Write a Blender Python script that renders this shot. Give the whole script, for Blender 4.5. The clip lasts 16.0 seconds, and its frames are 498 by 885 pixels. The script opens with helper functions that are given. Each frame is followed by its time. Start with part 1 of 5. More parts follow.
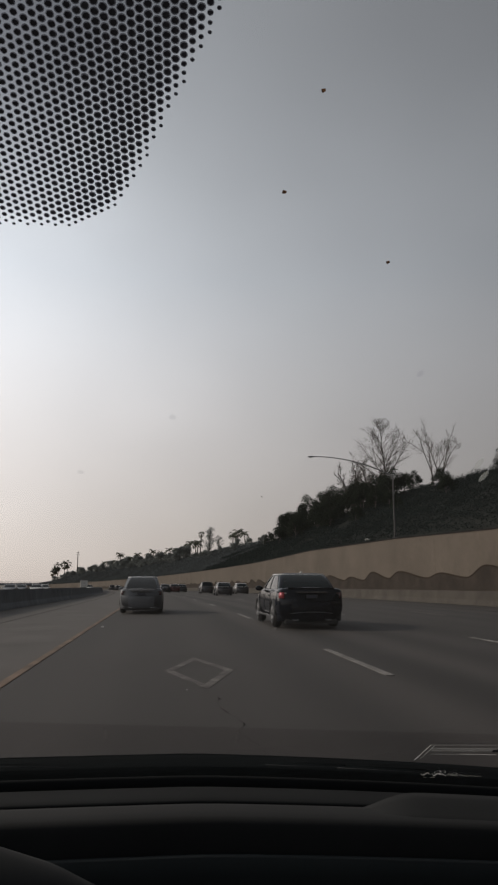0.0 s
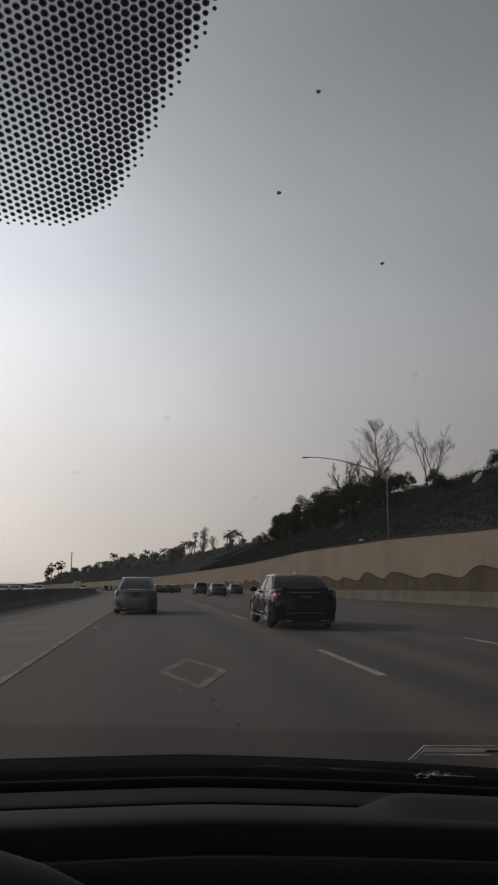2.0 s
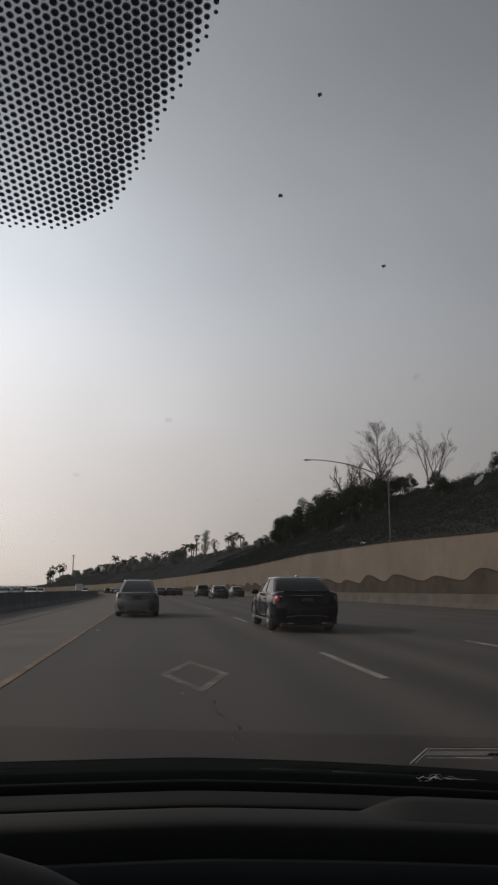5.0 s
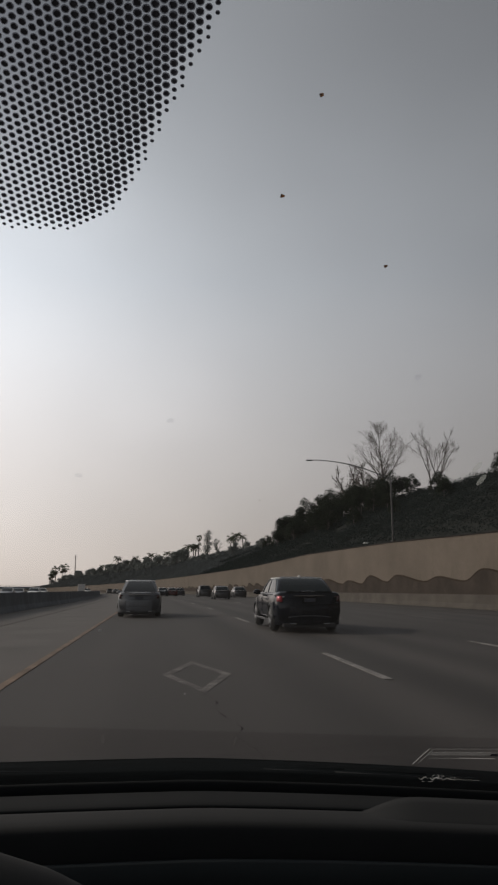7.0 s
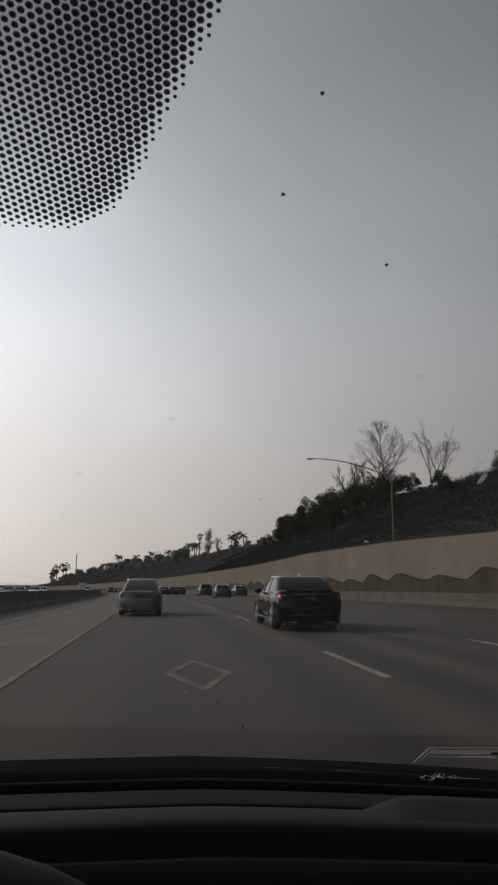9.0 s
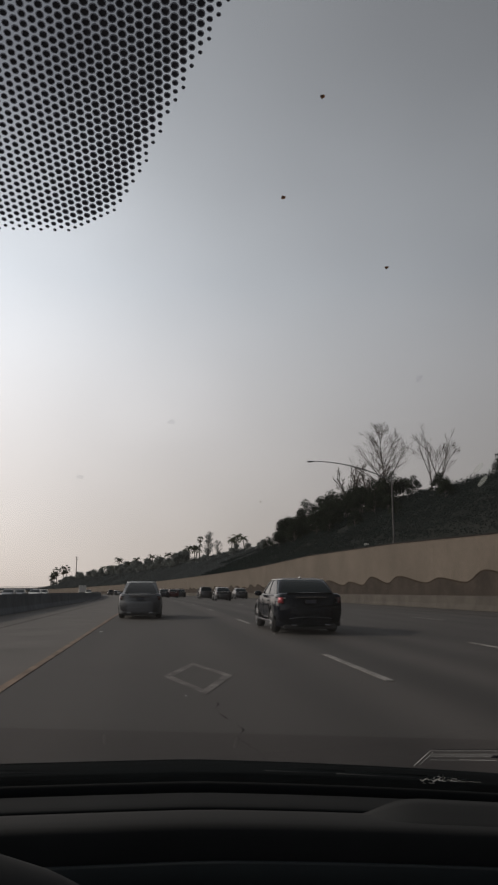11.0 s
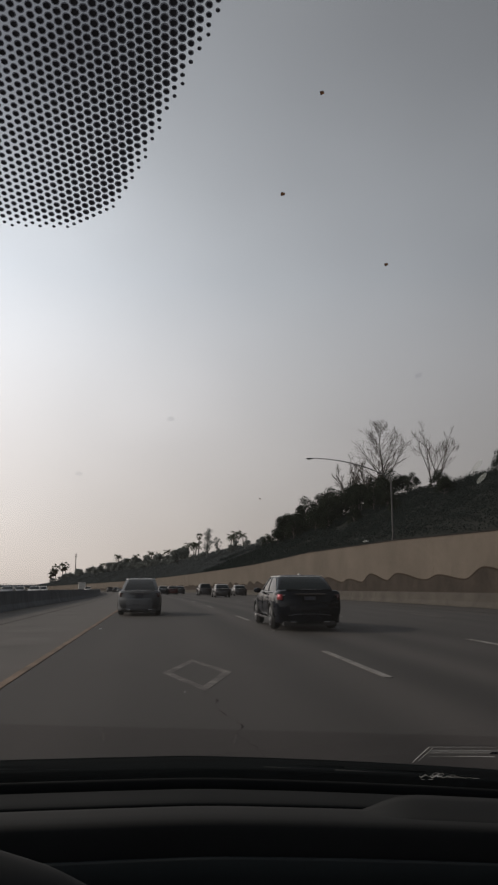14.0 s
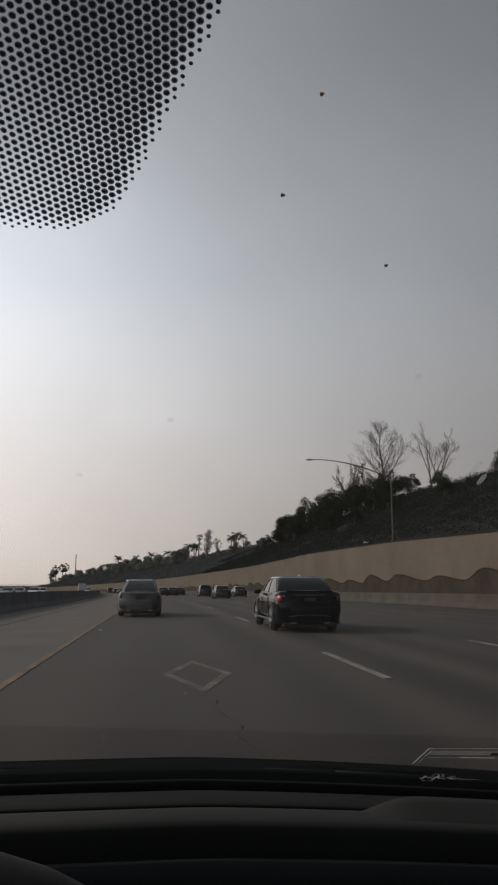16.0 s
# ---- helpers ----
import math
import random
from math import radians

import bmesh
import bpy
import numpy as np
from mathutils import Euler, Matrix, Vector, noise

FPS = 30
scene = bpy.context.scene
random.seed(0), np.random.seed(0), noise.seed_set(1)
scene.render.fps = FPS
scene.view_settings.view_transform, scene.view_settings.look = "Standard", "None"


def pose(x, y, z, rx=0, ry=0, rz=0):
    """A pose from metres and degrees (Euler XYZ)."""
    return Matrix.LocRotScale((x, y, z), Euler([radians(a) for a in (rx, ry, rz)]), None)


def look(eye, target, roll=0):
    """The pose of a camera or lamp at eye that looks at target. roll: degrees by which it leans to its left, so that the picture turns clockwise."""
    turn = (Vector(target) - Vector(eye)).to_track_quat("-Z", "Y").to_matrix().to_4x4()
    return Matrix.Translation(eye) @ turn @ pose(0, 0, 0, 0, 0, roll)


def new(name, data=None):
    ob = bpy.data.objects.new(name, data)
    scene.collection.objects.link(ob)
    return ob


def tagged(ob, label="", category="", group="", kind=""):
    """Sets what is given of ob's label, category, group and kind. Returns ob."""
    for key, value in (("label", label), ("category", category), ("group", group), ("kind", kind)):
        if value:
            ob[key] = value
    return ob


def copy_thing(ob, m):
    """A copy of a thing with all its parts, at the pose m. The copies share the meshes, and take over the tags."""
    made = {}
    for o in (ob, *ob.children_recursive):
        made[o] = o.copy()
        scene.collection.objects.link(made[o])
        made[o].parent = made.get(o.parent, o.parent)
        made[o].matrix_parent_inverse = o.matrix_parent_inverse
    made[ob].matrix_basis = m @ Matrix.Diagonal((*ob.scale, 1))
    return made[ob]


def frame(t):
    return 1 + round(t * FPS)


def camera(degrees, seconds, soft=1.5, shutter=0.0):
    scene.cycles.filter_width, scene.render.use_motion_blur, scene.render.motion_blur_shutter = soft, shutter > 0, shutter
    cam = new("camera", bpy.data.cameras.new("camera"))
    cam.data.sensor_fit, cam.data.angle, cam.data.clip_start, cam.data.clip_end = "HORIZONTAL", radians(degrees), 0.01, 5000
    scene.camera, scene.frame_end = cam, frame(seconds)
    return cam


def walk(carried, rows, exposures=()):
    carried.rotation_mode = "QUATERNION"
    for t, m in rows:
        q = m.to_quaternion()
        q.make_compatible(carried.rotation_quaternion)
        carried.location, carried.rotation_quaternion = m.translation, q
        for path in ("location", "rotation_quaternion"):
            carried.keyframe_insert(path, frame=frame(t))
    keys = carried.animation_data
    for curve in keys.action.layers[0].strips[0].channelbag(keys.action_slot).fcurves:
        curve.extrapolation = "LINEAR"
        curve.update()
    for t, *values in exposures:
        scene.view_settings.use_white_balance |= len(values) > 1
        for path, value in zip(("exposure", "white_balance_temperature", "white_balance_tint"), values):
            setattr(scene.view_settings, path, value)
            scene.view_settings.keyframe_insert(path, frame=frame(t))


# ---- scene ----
# The camera is held inside a car in the carpool lane of a freeway. The place is built in the car's own frame:
# the cabin, the road and the traffic stand as they stand at most times, the roadside as it lies at one moment of the drive.
YAW, PITCH, EYE = -7.3, 11.75, 1.22
cam = camera(40.0, 16.0, soft=2.35)
# seconds, sideways and up-down swing of the carried phone in degrees
SWAY = [(0.0, 0.13, -0.23), (0.5, -0.27, -0.21), (1.0, -0.35, -0.04), (1.5, -0.38, -0.26), (2.0, -0.35, -0.18), (2.5, -0.30, -0.29),
        (3.0, -0.42, -0.19), (3.5, -0.41, -0.20), (4.0, -0.30, -0.02), (5.2, -0.20, 0.04), (6.5, -0.01, 0.13), (7.0, -0.04, 0.06), (7.5, -0.16, 0.03),
        (8.0, -0.20, 0.09), (8.5, -0.05, -0.16), (9.0, 0.03, -0.05), (9.5, -0.03, 0.03), (10.0, 0.08, 0.21), (11.2, 0.03, 0.16),
        (12.5, -0.07, 0.10), (13.0, -0.05, 0.07), (13.5, -0.15, 0.11), (14.0, -0.02, -0.08), (14.5, -0.02, -0.10),
        (15.0, -0.04, 0.05), (15.5, 0.02, 0.13), (16.0, -0.01, 0.01)]
walk(cam, [(t, pose(0, 0, EYE, 90 + PITCH + b, 0, YAW + a)) for t, a, b in SWAY],
     exposures=[(0.0, 0.0), (16.0, 0.0)])

# ---- light: hazy late-afternoon sun from ahead and to the driver's side ----
SUN_AZ, SUN_EL = -69.0, 27.5
HAZE = 0.36
SUN_VEC = Vector((math.sin(radians(SUN_AZ)) * math.cos(radians(SUN_EL)), math.cos(radians(SUN_AZ)) * math.cos(radians(SUN_EL)), math.sin(radians(SUN_EL))))
world = bpy.data.worlds.new("sky")
scene.world = world
world.use_nodes = True
wn, wl = world.node_tree.nodes, world.node_tree.links
wn.clear()
sky = wn.new("ShaderNodeTexSky")
sky.sky_type, sky.sun_disc = "NISHITA", False
sky.sun_elevation, sky.sun_rotation = radians(SUN_EL), radians(SUN_AZ)
sky.air_density, sky.dust_density, sky.ozone_density = 1.2, 2.0, 1.0
grey = wn.new("ShaderNodeHueSaturation")
grey.inputs["Saturation"].default_value = 0.32
grey.inputs["Value"].default_value = 1.0
wl.new(sky.outputs[0], grey.inputs["Color"])
# haze: brighter towards the sun and the horizon, with thin uneven cloud
wtc = wn.new("ShaderNodeTexCoord")
WAY = wtc.outputs["Generated"]


def wmath(op, a, b=None):
    node = wn.new("ShaderNodeMath")
    node.operation = op
    for socket, v in zip(node.inputs, (a, b)):
        if v is None:
            continue
        if isinstance(v, (int, float)):
            socket.default_value = v
        else:
            wl.new(v, socket)
    return node.outputs[0]


wnorm = wn.new("ShaderNodeVectorMath")
wnorm.operation = "NORMALIZE"
wl.new(WAY, wnorm.inputs[0])
wdot = wn.new("ShaderNodeVectorMath")
wdot.operation = "DOT_PRODUCT"
wdot.inputs[1].default_value = SUN_VEC
wl.new(wnorm.outputs[0], wdot.inputs[0])
wsep = wn.new("ShaderNodeSeparateXYZ")
wl.new(wnorm.outputs[0], wsep.inputs[0])
glow = wmath("ADD", wmath("MULTIPLY", wmath("POWER", 7.55, wmath("SUBTRACT", wmath("MINIMUM", wdot.outputs["Value"], 0.74), 0.28)), HAZE), 0.03)
wrise = wn.new("ShaderNodeValToRGB")
RISE = [(0.0, 1.09), (0.1, 1.14), (0.2, 1.18), (0.35, 1.08), (0.5, 0.83), (0.65, 0.50), (0.8, 0.42), (1.0, 0.35)]
for k, (z, v) in enumerate(RISE):
    stop = wrise.color_ramp.elements[k] if k < 2 else wrise.color_ramp.elements.new(z)
    stop.position = z
    stop.color = (v / 1.3, v / 1.3, v / 1.3, 1)
wrise.color_ramp.interpolation = "B_SPLINE"
wl.new(wsep.outputs["Z"], wrise.inputs["Fac"])
rise = wmath("MULTIPLY", wrise.outputs["Color"], 1.3)
wmap = wn.new("ShaderNodeMapping")
wmap.inputs["Scale"].default_value = (1.0, 1.0, 1.7)
wl.new(wnorm.outputs[0], wmap.inputs[0])
wno = wn.new("ShaderNodeTexNoise")
wno.inputs["Scale"].default_value, wno.inputs["Detail"].default_value, wno.inputs["Roughness"].default_value = 1.7, 3.0, 0.5
wl.new(wmap.outputs[0], wno.inputs["Vector"])
wramp = wn.new("ShaderNodeMapRange")
wramp.inputs["From Min"].default_value, wramp.inputs["From Max"].default_value = 0.3, 0.75
wramp.inputs["To Min"].default_value, wramp.inputs["To Max"].default_value = 0.885, 1.105
wl.new(wno.outputs["Fac"], wramp.inputs["Value"])
level = wmath("MULTIPLY", wmath("MULTIPLY", glow, rise), wramp.outputs[0])
tone = wn.new("ShaderNodeMix")
tone.data_type = "RGBA"
tone.inputs["A"].default_value, tone.inputs["B"].default_value = (1.125, 0.987, 0.895, 1), (0.962, 1.002, 1.062, 1)
wtone = wn.new("ShaderNodeMapRange")
wtone.inputs["From Min"].default_value, wtone.inputs["From Max"].default_value = 0.0, 0.42
wl.new(wsep.outputs["Z"], wtone.inputs["Value"])
wl.new(wtone.outputs[0], tone.inputs["Factor"])
bg = wn.new("ShaderNodeBackground")
bg.inputs["Strength"].default_value = 0.014
wl.new(grey.outputs[0], bg.inputs["Color"])
bg2 = wn.new("ShaderNodeBackground")
wl.new(tone.outputs["Result"], bg2.inputs["Color"])
wl.new(level, bg2.inputs["Strength"])
wadd = wn.new("ShaderNodeAddShader")
wl.new(bg.outputs[0], wadd.inputs[0])
wl.new(bg2.outputs[0], wadd.inputs[1])
wout = wn.new("ShaderNodeOutputWorld")
wl.new(wadd.outputs[0], wout.inputs[0])
sun = new("sun", bpy.data.lights.new("sun", "SUN"))
sun.data.energy, sun.data.angle, sun.data.color = 2.1, radians(2.0), (1.0, 0.88, 0.72)
sun.matrix_world = look(SUN_VEC * 100, (0, 0, 0))


# ---- materials ----
def material(name, color, rough=0.7, metal=0.0, vary=0.25, scale=3.0, fine=40.0, bump=0.0, second=None, coat=0.0, island=0.0, spec=0.5, stretch=(1, 1, 1)):
    """A surface with broad stains and fine grain, in metres of the object."""
    m = bpy.data.materials.new(name)
    m.use_nodes = True
    n, l = m.node_tree.nodes, m.node_tree.links
    b = n["Principled BSDF"]
    b.inputs["Roughness"].default_value, b.inputs["Metallic"].default_value = rough, metal
    b.inputs["Coat Weight"].default_value = coat
    b.inputs["Coat Roughness"].default_value = 0.06
    b.inputs["Specular IOR Level"].default_value = spec
    tc, mp = n.new("ShaderNodeTexCoord"), n.new("ShaderNodeMapping")
    mp.inputs["Scale"].default_value = stretch
    l.new(tc.outputs["Object"], mp.inputs[0])
    big, small = n.new("ShaderNodeTexNoise"), n.new("ShaderNodeTexNoise")
    for node, s, d in ((big, scale, 4.0), (small, fine, 3.0)):
        node.inputs["Scale"].default_value, node.inputs["Detail"].default_value = s, d
        l.new(mp.outputs[0], node.inputs["Vector"])
    ramp = n.new("ShaderNodeMix")
    ramp.data_type = "RGBA"
    dark = [c * (1 - vary) for c in color]
    light = list(second) if second else [min(1, c * (1 + vary)) for c in color]
    ramp.inputs["A"].default_value, ramp.inputs["B"].default_value = (*dark, 1), (*light, 1)
    mr = n.new("ShaderNodeMapRange")
    mr.inputs["From Min"].default_value, mr.inputs["From Max"].default_value = 0.3, 0.7
    l.new(big.outputs["Fac"], mr.inputs["Value"])
    l.new(mr.outputs[0], ramp.inputs["Factor"])
    hsv = n.new("ShaderNodeHueSaturation")
    l.new(ramp.outputs["Result"], hsv.inputs["Color"])
    mv = n.new("ShaderNodeMapRange")
    mv.inputs["To Min"].default_value, mv.inputs["To Max"].default_value = 1 - vary * 0.6, 1 + vary * 0.6
    mv.inputs["From Min"].default_value, mv.inputs["From Max"].default_value = 0.25, 0.75
    if island:
        geo = n.new("ShaderNodeNewGeometry")
        l.new(geo.outputs["Random Per Island"], mv.inputs["Value"])
        mv.inputs["From Min"].default_value, mv.inputs["From Max"].default_value = 0, 1
        mv.inputs["To Min"].default_value, mv.inputs["To Max"].default_value = 1 - island, 1 + island
    else:
        l.new(small.outputs["Fac"], mv.inputs["Value"])
    l.new(mv.outputs[0], hsv.inputs["Value"])
    l.new(hsv.outputs[0], b.inputs["Base Color"])
    if bump:
        bp = n.new("ShaderNodeBump")
        bp.inputs["Strength"].default_value, bp.inputs["Distance"].default_value = min(1, bump * 20), bump
        l.new(small.outputs["Fac"], bp.inputs["Height"])
        l.new(bp.outputs[0], b.inputs["Normal"])
    return m


def see_through(name, tint, gloss=0.03, cover=0.0, cover_color=(0.1, 0.1, 0.1), mirror=True, back_lit=False):
    """Clear glass: it lets light straight through and mirrors by Fresnel."""
    m = bpy.data.materials.new(name)
    m.use_nodes = True
    n, l = m.node_tree.nodes, m.node_tree.links
    n.remove(n["Principled BSDF"])
    tr, gl, mix, fr = n.new("ShaderNodeBsdfTransparent"), n.new("ShaderNodeBsdfGlossy"), n.new("ShaderNodeMixShader"), n.new("ShaderNodeFresnel")
    tr.inputs[0].default_value = (*tint, 1)
    gl.inputs["Roughness"].default_value = gloss
    fr.inputs["IOR"].default_value = 1.35
    mix.inputs[0].default_value = 0.0
    if mirror:
        l.new(fr.outputs[0], mix.inputs[0])
    base = tr
    if cover:
        df, m2 = n.new("ShaderNodeBsdfTranslucent" if back_lit else "ShaderNodeBsdfDiffuse"), n.new("ShaderNodeMixShader")
        df.inputs[0].default_value = (*cover_color, 1)
        m2.inputs[0].default_value = cover
        l.new(tr.outputs[0], m2.inputs[1])
        l.new(df.outputs[0], m2.inputs[2])
        base = m2
    l.new(base.outputs[0], mix.inputs[1])
    l.new(gl.outputs[0], mix.inputs[2])
    l.new(mix.outputs[0], n["Material Output"].inputs[0])
    return m


def leafy(name, color, vary, scale, island, through_light=0.42):
    """Thin leaves: matt, and some of the light that falls on their far side shines through."""
    m = material(name, color, 0.95, vary=vary, scale=scale, island=island, spec=0.05)
    n, l = m.node_tree.nodes, m.node_tree.links
    b = n["Principled BSDF"]
    thin, mix = n.new("ShaderNodeBsdfTranslucent"), n.new("ShaderNodeMixShader")
    mix.inputs[0].default_value = through_light
    l.new(next(k for k in n if k.bl_idname == "ShaderNodeHueSaturation").outputs[0], thin.inputs["Color"])
    l.new(b.outputs[0], mix.inputs[1])
    l.new(thin.outputs[0], mix.inputs[2])
    l.new(mix.outputs[0], n["Material Output"].inputs[0])
    return m


def glowing(name, color, strength):
    m = material(name, color, 0.3, vary=0.05)
    b = m.node_tree.nodes["Principled BSDF"]
    b.inputs["Emission Color"].default_value, b.inputs["Emission Strength"].default_value = (*color, 1), strength
    return m


M_ROAD = material("grooved_concrete", (0.0312, 0.0273, 0.0259), 0.86, vary=0.2, scale=0.6, fine=30, bump=0.004, stretch=(1, 0.12, 1), spec=0.34)
M_SHOULDER = material("shoulder_asphalt", (0.0781, 0.0704, 0.0670), 0.9, vary=0.2, scale=0.5, fine=35, bump=0.005, spec=0.3)
M_TAR = material("tar_seal", (0.018, 0.016, 0.015), 0.95, vary=0.3, spec=0.1)
M_SEAM = material("old_road_joint", (0.031, 0.0265, 0.0245), 0.95, vary=0.4, spec=0.1)
M_YELLOW = material("worn_yellow_paint", (0.1382, 0.0931, 0.0672), 0.8, vary=0.4, scale=2.0, fine=30, spec=0.2)
M_FAINT = material("nearly_worn_off_paint", (0.0931, 0.0855, 0.0817), 0.85, vary=0.55, scale=3.5, fine=20, spec=0.2)
M_WHITE = material("worn_white_paint", (0.1568, 0.1492, 0.1425), 0.8, vary=0.5, scale=3.0, fine=24, spec=0.2)
M_BARRIER = material("weathered_barrier_concrete", (0.0580, 0.0515, 0.0449), 0.95, vary=0.22, scale=0.8, fine=14, bump=0.006, spec=0.15)
M_MEDIAN = material("sooty_barrier_concrete", (0.125, 0.137, 0.15), 0.95, vary=0.22, scale=0.8, fine=14, bump=0.006, spec=0.15)
M_WALL = material("tan_wall_concrete", (0.1010, 0.0848, 0.0705), 0.95, vary=0.14, scale=0.25, fine=3, bump=0.004, spec=0.12)
M_WAVE = material("brown_textured_concrete", (0.0364, 0.0294, 0.0248), 0.97, vary=0.22, scale=0.7, fine=9, bump=0.03, spec=0.08)
M_JOINT = material("dark_joint", (0.09, 0.073, 0.057), 0.95, spec=0.1)
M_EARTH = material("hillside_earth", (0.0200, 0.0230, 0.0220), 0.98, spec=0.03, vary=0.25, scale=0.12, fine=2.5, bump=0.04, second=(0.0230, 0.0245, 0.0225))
# distance haze is put into the paler colours of far ground, scrub and trees
M_HAZED = material("hazed_far_hillside", (0.046, 0.051, 0.052), 0.98, spec=0.05, vary=0.3, scale=0.12, fine=2.5, bump=0.04)
M_LAND = material("dry_ground", (0.12, 0.11, 0.09), 0.95, vary=0.3, scale=0.01, fine=0.3)
M_COVER = leafy("ground_cover_leaves", (0.0212, 0.0278, 0.0268), vary=0.16, scale=0.15, island=0.05)
M_HAZED_SCRUB = leafy("hazed_far_scrub", (0.066, 0.074, 0.077), vary=0.25, scale=0.1, island=0.15, through_light=0.5)
M_EDGE_SHADE = material("edge_shade_brown", (0.034, 0.026, 0.02), 1.0, vary=0.1, spec=0.0)
M_LEAF = leafy("dark_evergreen_leaves", (0.0242, 0.0307, 0.0223), vary=0.3, scale=0.6, island=0.25)
# far foliage, paled in its base colour to stand for haze
M_PALE = leafy("hazed_far_leaves", (0.14, 0.152, 0.148), vary=0.3, scale=0.6, island=0.3, through_light=0.55)
M_NEEDLE = leafy("conifer_needles", (0.03, 0.042, 0.03), vary=0.3, scale=0.6, island=0.3)
M_PALM = leafy("palm_fronds", (0.066, 0.073, 0.050), vary=0.3, scale=0.6, island=0.3)
M_SKIRT = material("dry_palm_fronds", (0.10, 0.08, 0.05), 0.85, vary=0.3, island=0.4)
M_BARK = material("grey_bark", (0.06, 0.052, 0.045), 0.9, vary=0.3, scale=2, fine=25, bump=0.01)
M_TWIG = material("brown_twigs", (0.05, 0.04, 0.033), 0.9, vary=0.25)
M_STEEL = material("galvanised_steel", (0.0585, 0.0585, 0.0585), 0.7, metal=0.2, vary=0.15)
M_WOODPOLE = material("creosoted_wood", (0.07, 0.055, 0.045), 0.9, vary=0.3)
M_SIGN_ORANGE = material("faded_sign_sheeting", (0.38, 0.17, 0.05), 0.6, vary=0.1)
M_BLACK = material("black_lettering", (0.02, 0.02, 0.02), 0.6, vary=0.1)
M_TYRE = material("tyre_rubber", (0.02, 0.02, 0.021), 0.85, vary=0.2, fine=60)
M_RIM = material("dull_alloy_rim", (0.13, 0.13, 0.135), 0.42, metal=0.8, vary=0.1)
M_CHROME = material("chrome_trim", (0.6, 0.6, 0.61), 0.15, metal=1.0, vary=0.05)
M_BRIGHT = material("bright_edge_highlight", (0.7, 0.7, 0.71), 0.35, metal=0.3, vary=0.05)
# the sky's grey reflection is put into the base colour of this glass
M_SKYGLASS = material("sky_greyed_glass", (0.040, 0.043, 0.046), 0.12, vary=0.05, spec=0.35)
M_CARGLASS = material("tinted_car_glass", (0.013, 0.018, 0.020), 0.08, vary=0.05, spec=0.22)
M_TRIM = material("black_car_trim", (0.018, 0.018, 0.019), 0.6, vary=0.15)
M_TAIL = glowing("lit_tail_lamp", (0.22, 0.025, 0.03), 0.12)
M_GLINT = glowing("lamp_glint_glow", (1.0, 0.35, 0.37), 0.4)
M_TAIL_OFF = material("red_lamp_lens", (0.05, 0.018, 0.018), 0.25, vary=0.05)
M_CLEAR = material("clear_lamp_lens", (0.55, 0.55, 0.55), 0.1, vary=0.05)
M_PLATE = material("number_plate", (0.035, 0.036, 0.04), 0.5, vary=0.05)
M_PLATE_INK = material("plate_ink", (0.04, 0.045, 0.07), 0.5, vary=0.05)
M_DASH = material("grained_dash_vinyl", (0.0184, 0.0190, 0.0196), 0.9, spec=0.15, vary=0.12, scale=6, fine=900, bump=0.0004)
M_DASH_DARK = material("matt_black_dash", (0.0118, 0.0128, 0.0136), 0.95, spec=0.08, vary=0.12, scale=6, fine=900, bump=0.0004)
M_FASCIA = material("black_fascia_plastic", (0.030, 0.034, 0.0355), 0.95, spec=0.08, vary=0.12, scale=6, fine=900, bump=0.0004)
M_COWL = material("black_cowl_plastic", (0.0035, 0.0052, 0.0058), 0.9, spec=0.04, vary=0.6, scale=8, fine=120, stretch=(0.3, 3, 1))
M_WIPER = material("matt_black_wiper", (0.018, 0.020, 0.021), 0.7, spec=0.15, vary=0.3, scale=20, fine=300)
M_LINING = material("cabin_lining", (0.08, 0.08, 0.08), 0.95, vary=0.1, fine=300)
M_FRIT = leafy("black_ceramic_dots", (0.022, 0.022, 0.027), vary=0.1, scale=200, island=0.1)
# dust film, also standing for the haze and flare that lift dark tones
M_GLASS = see_through("windshield_glass", (0.93, 0.935, 0.94), cover=0.0115, cover_color=(0.6, 0.58, 0.56), back_lit=True)
M_HALO = see_through("ghost_ring_film", (0.27, 0.27, 0.285), mirror=False)
M_FILM = see_through("grey_band", (0.25, 0.25, 0.26), mirror=False)
fn, fl = M_FILM.node_tree.nodes, M_FILM.node_tree.links
f_uv, f_sep, f_range, f_mix = fn.new("ShaderNodeUVMap"), fn.new("ShaderNodeSeparateXYZ"), fn.new("ShaderNodeMapRange"), fn.new("ShaderNodeMix")
f_uv.uv_map, f_mix.data_type = "depth", "RGBA"
f_range.inputs["From Min"].default_value, f_range.inputs["From Max"].default_value = 0.0, 1.0
f_mix.inputs["A"].default_value, f_mix.inputs["B"].default_value = (1, 1, 1, 1), (0.36, 0.36, 0.375, 1)
fl.new(f_uv.outputs[0], f_sep.inputs[0])
fl.new(f_sep.outputs["X"], f_range.inputs["Value"])
fl.new(f_range.outputs[0], f_mix.inputs["Factor"])
fl.new(f_mix.outputs["Result"], next(k for k in fn if k.bl_idname == "ShaderNodeBsdfTransparent").inputs[0])
M_GLASS_LOW = see_through("reflection_dark_glass", (0.80, 0.795, 0.80), cover=0.0035, cover_color=(0.6, 0.57, 0.56), back_lit=True)
M_SMEAR = see_through("dust_smear", (0.938, 0.938, 0.945), cover=0.025, cover_color=(0.4, 0.4, 0.42), mirror=False)
M_CLIP_REFLECTION = see_through("clip_reflection_film", (0.97, 0.97, 0.97), cover=0.02, cover_color=(0.5, 0.48, 0.47), mirror=False, back_lit=True)
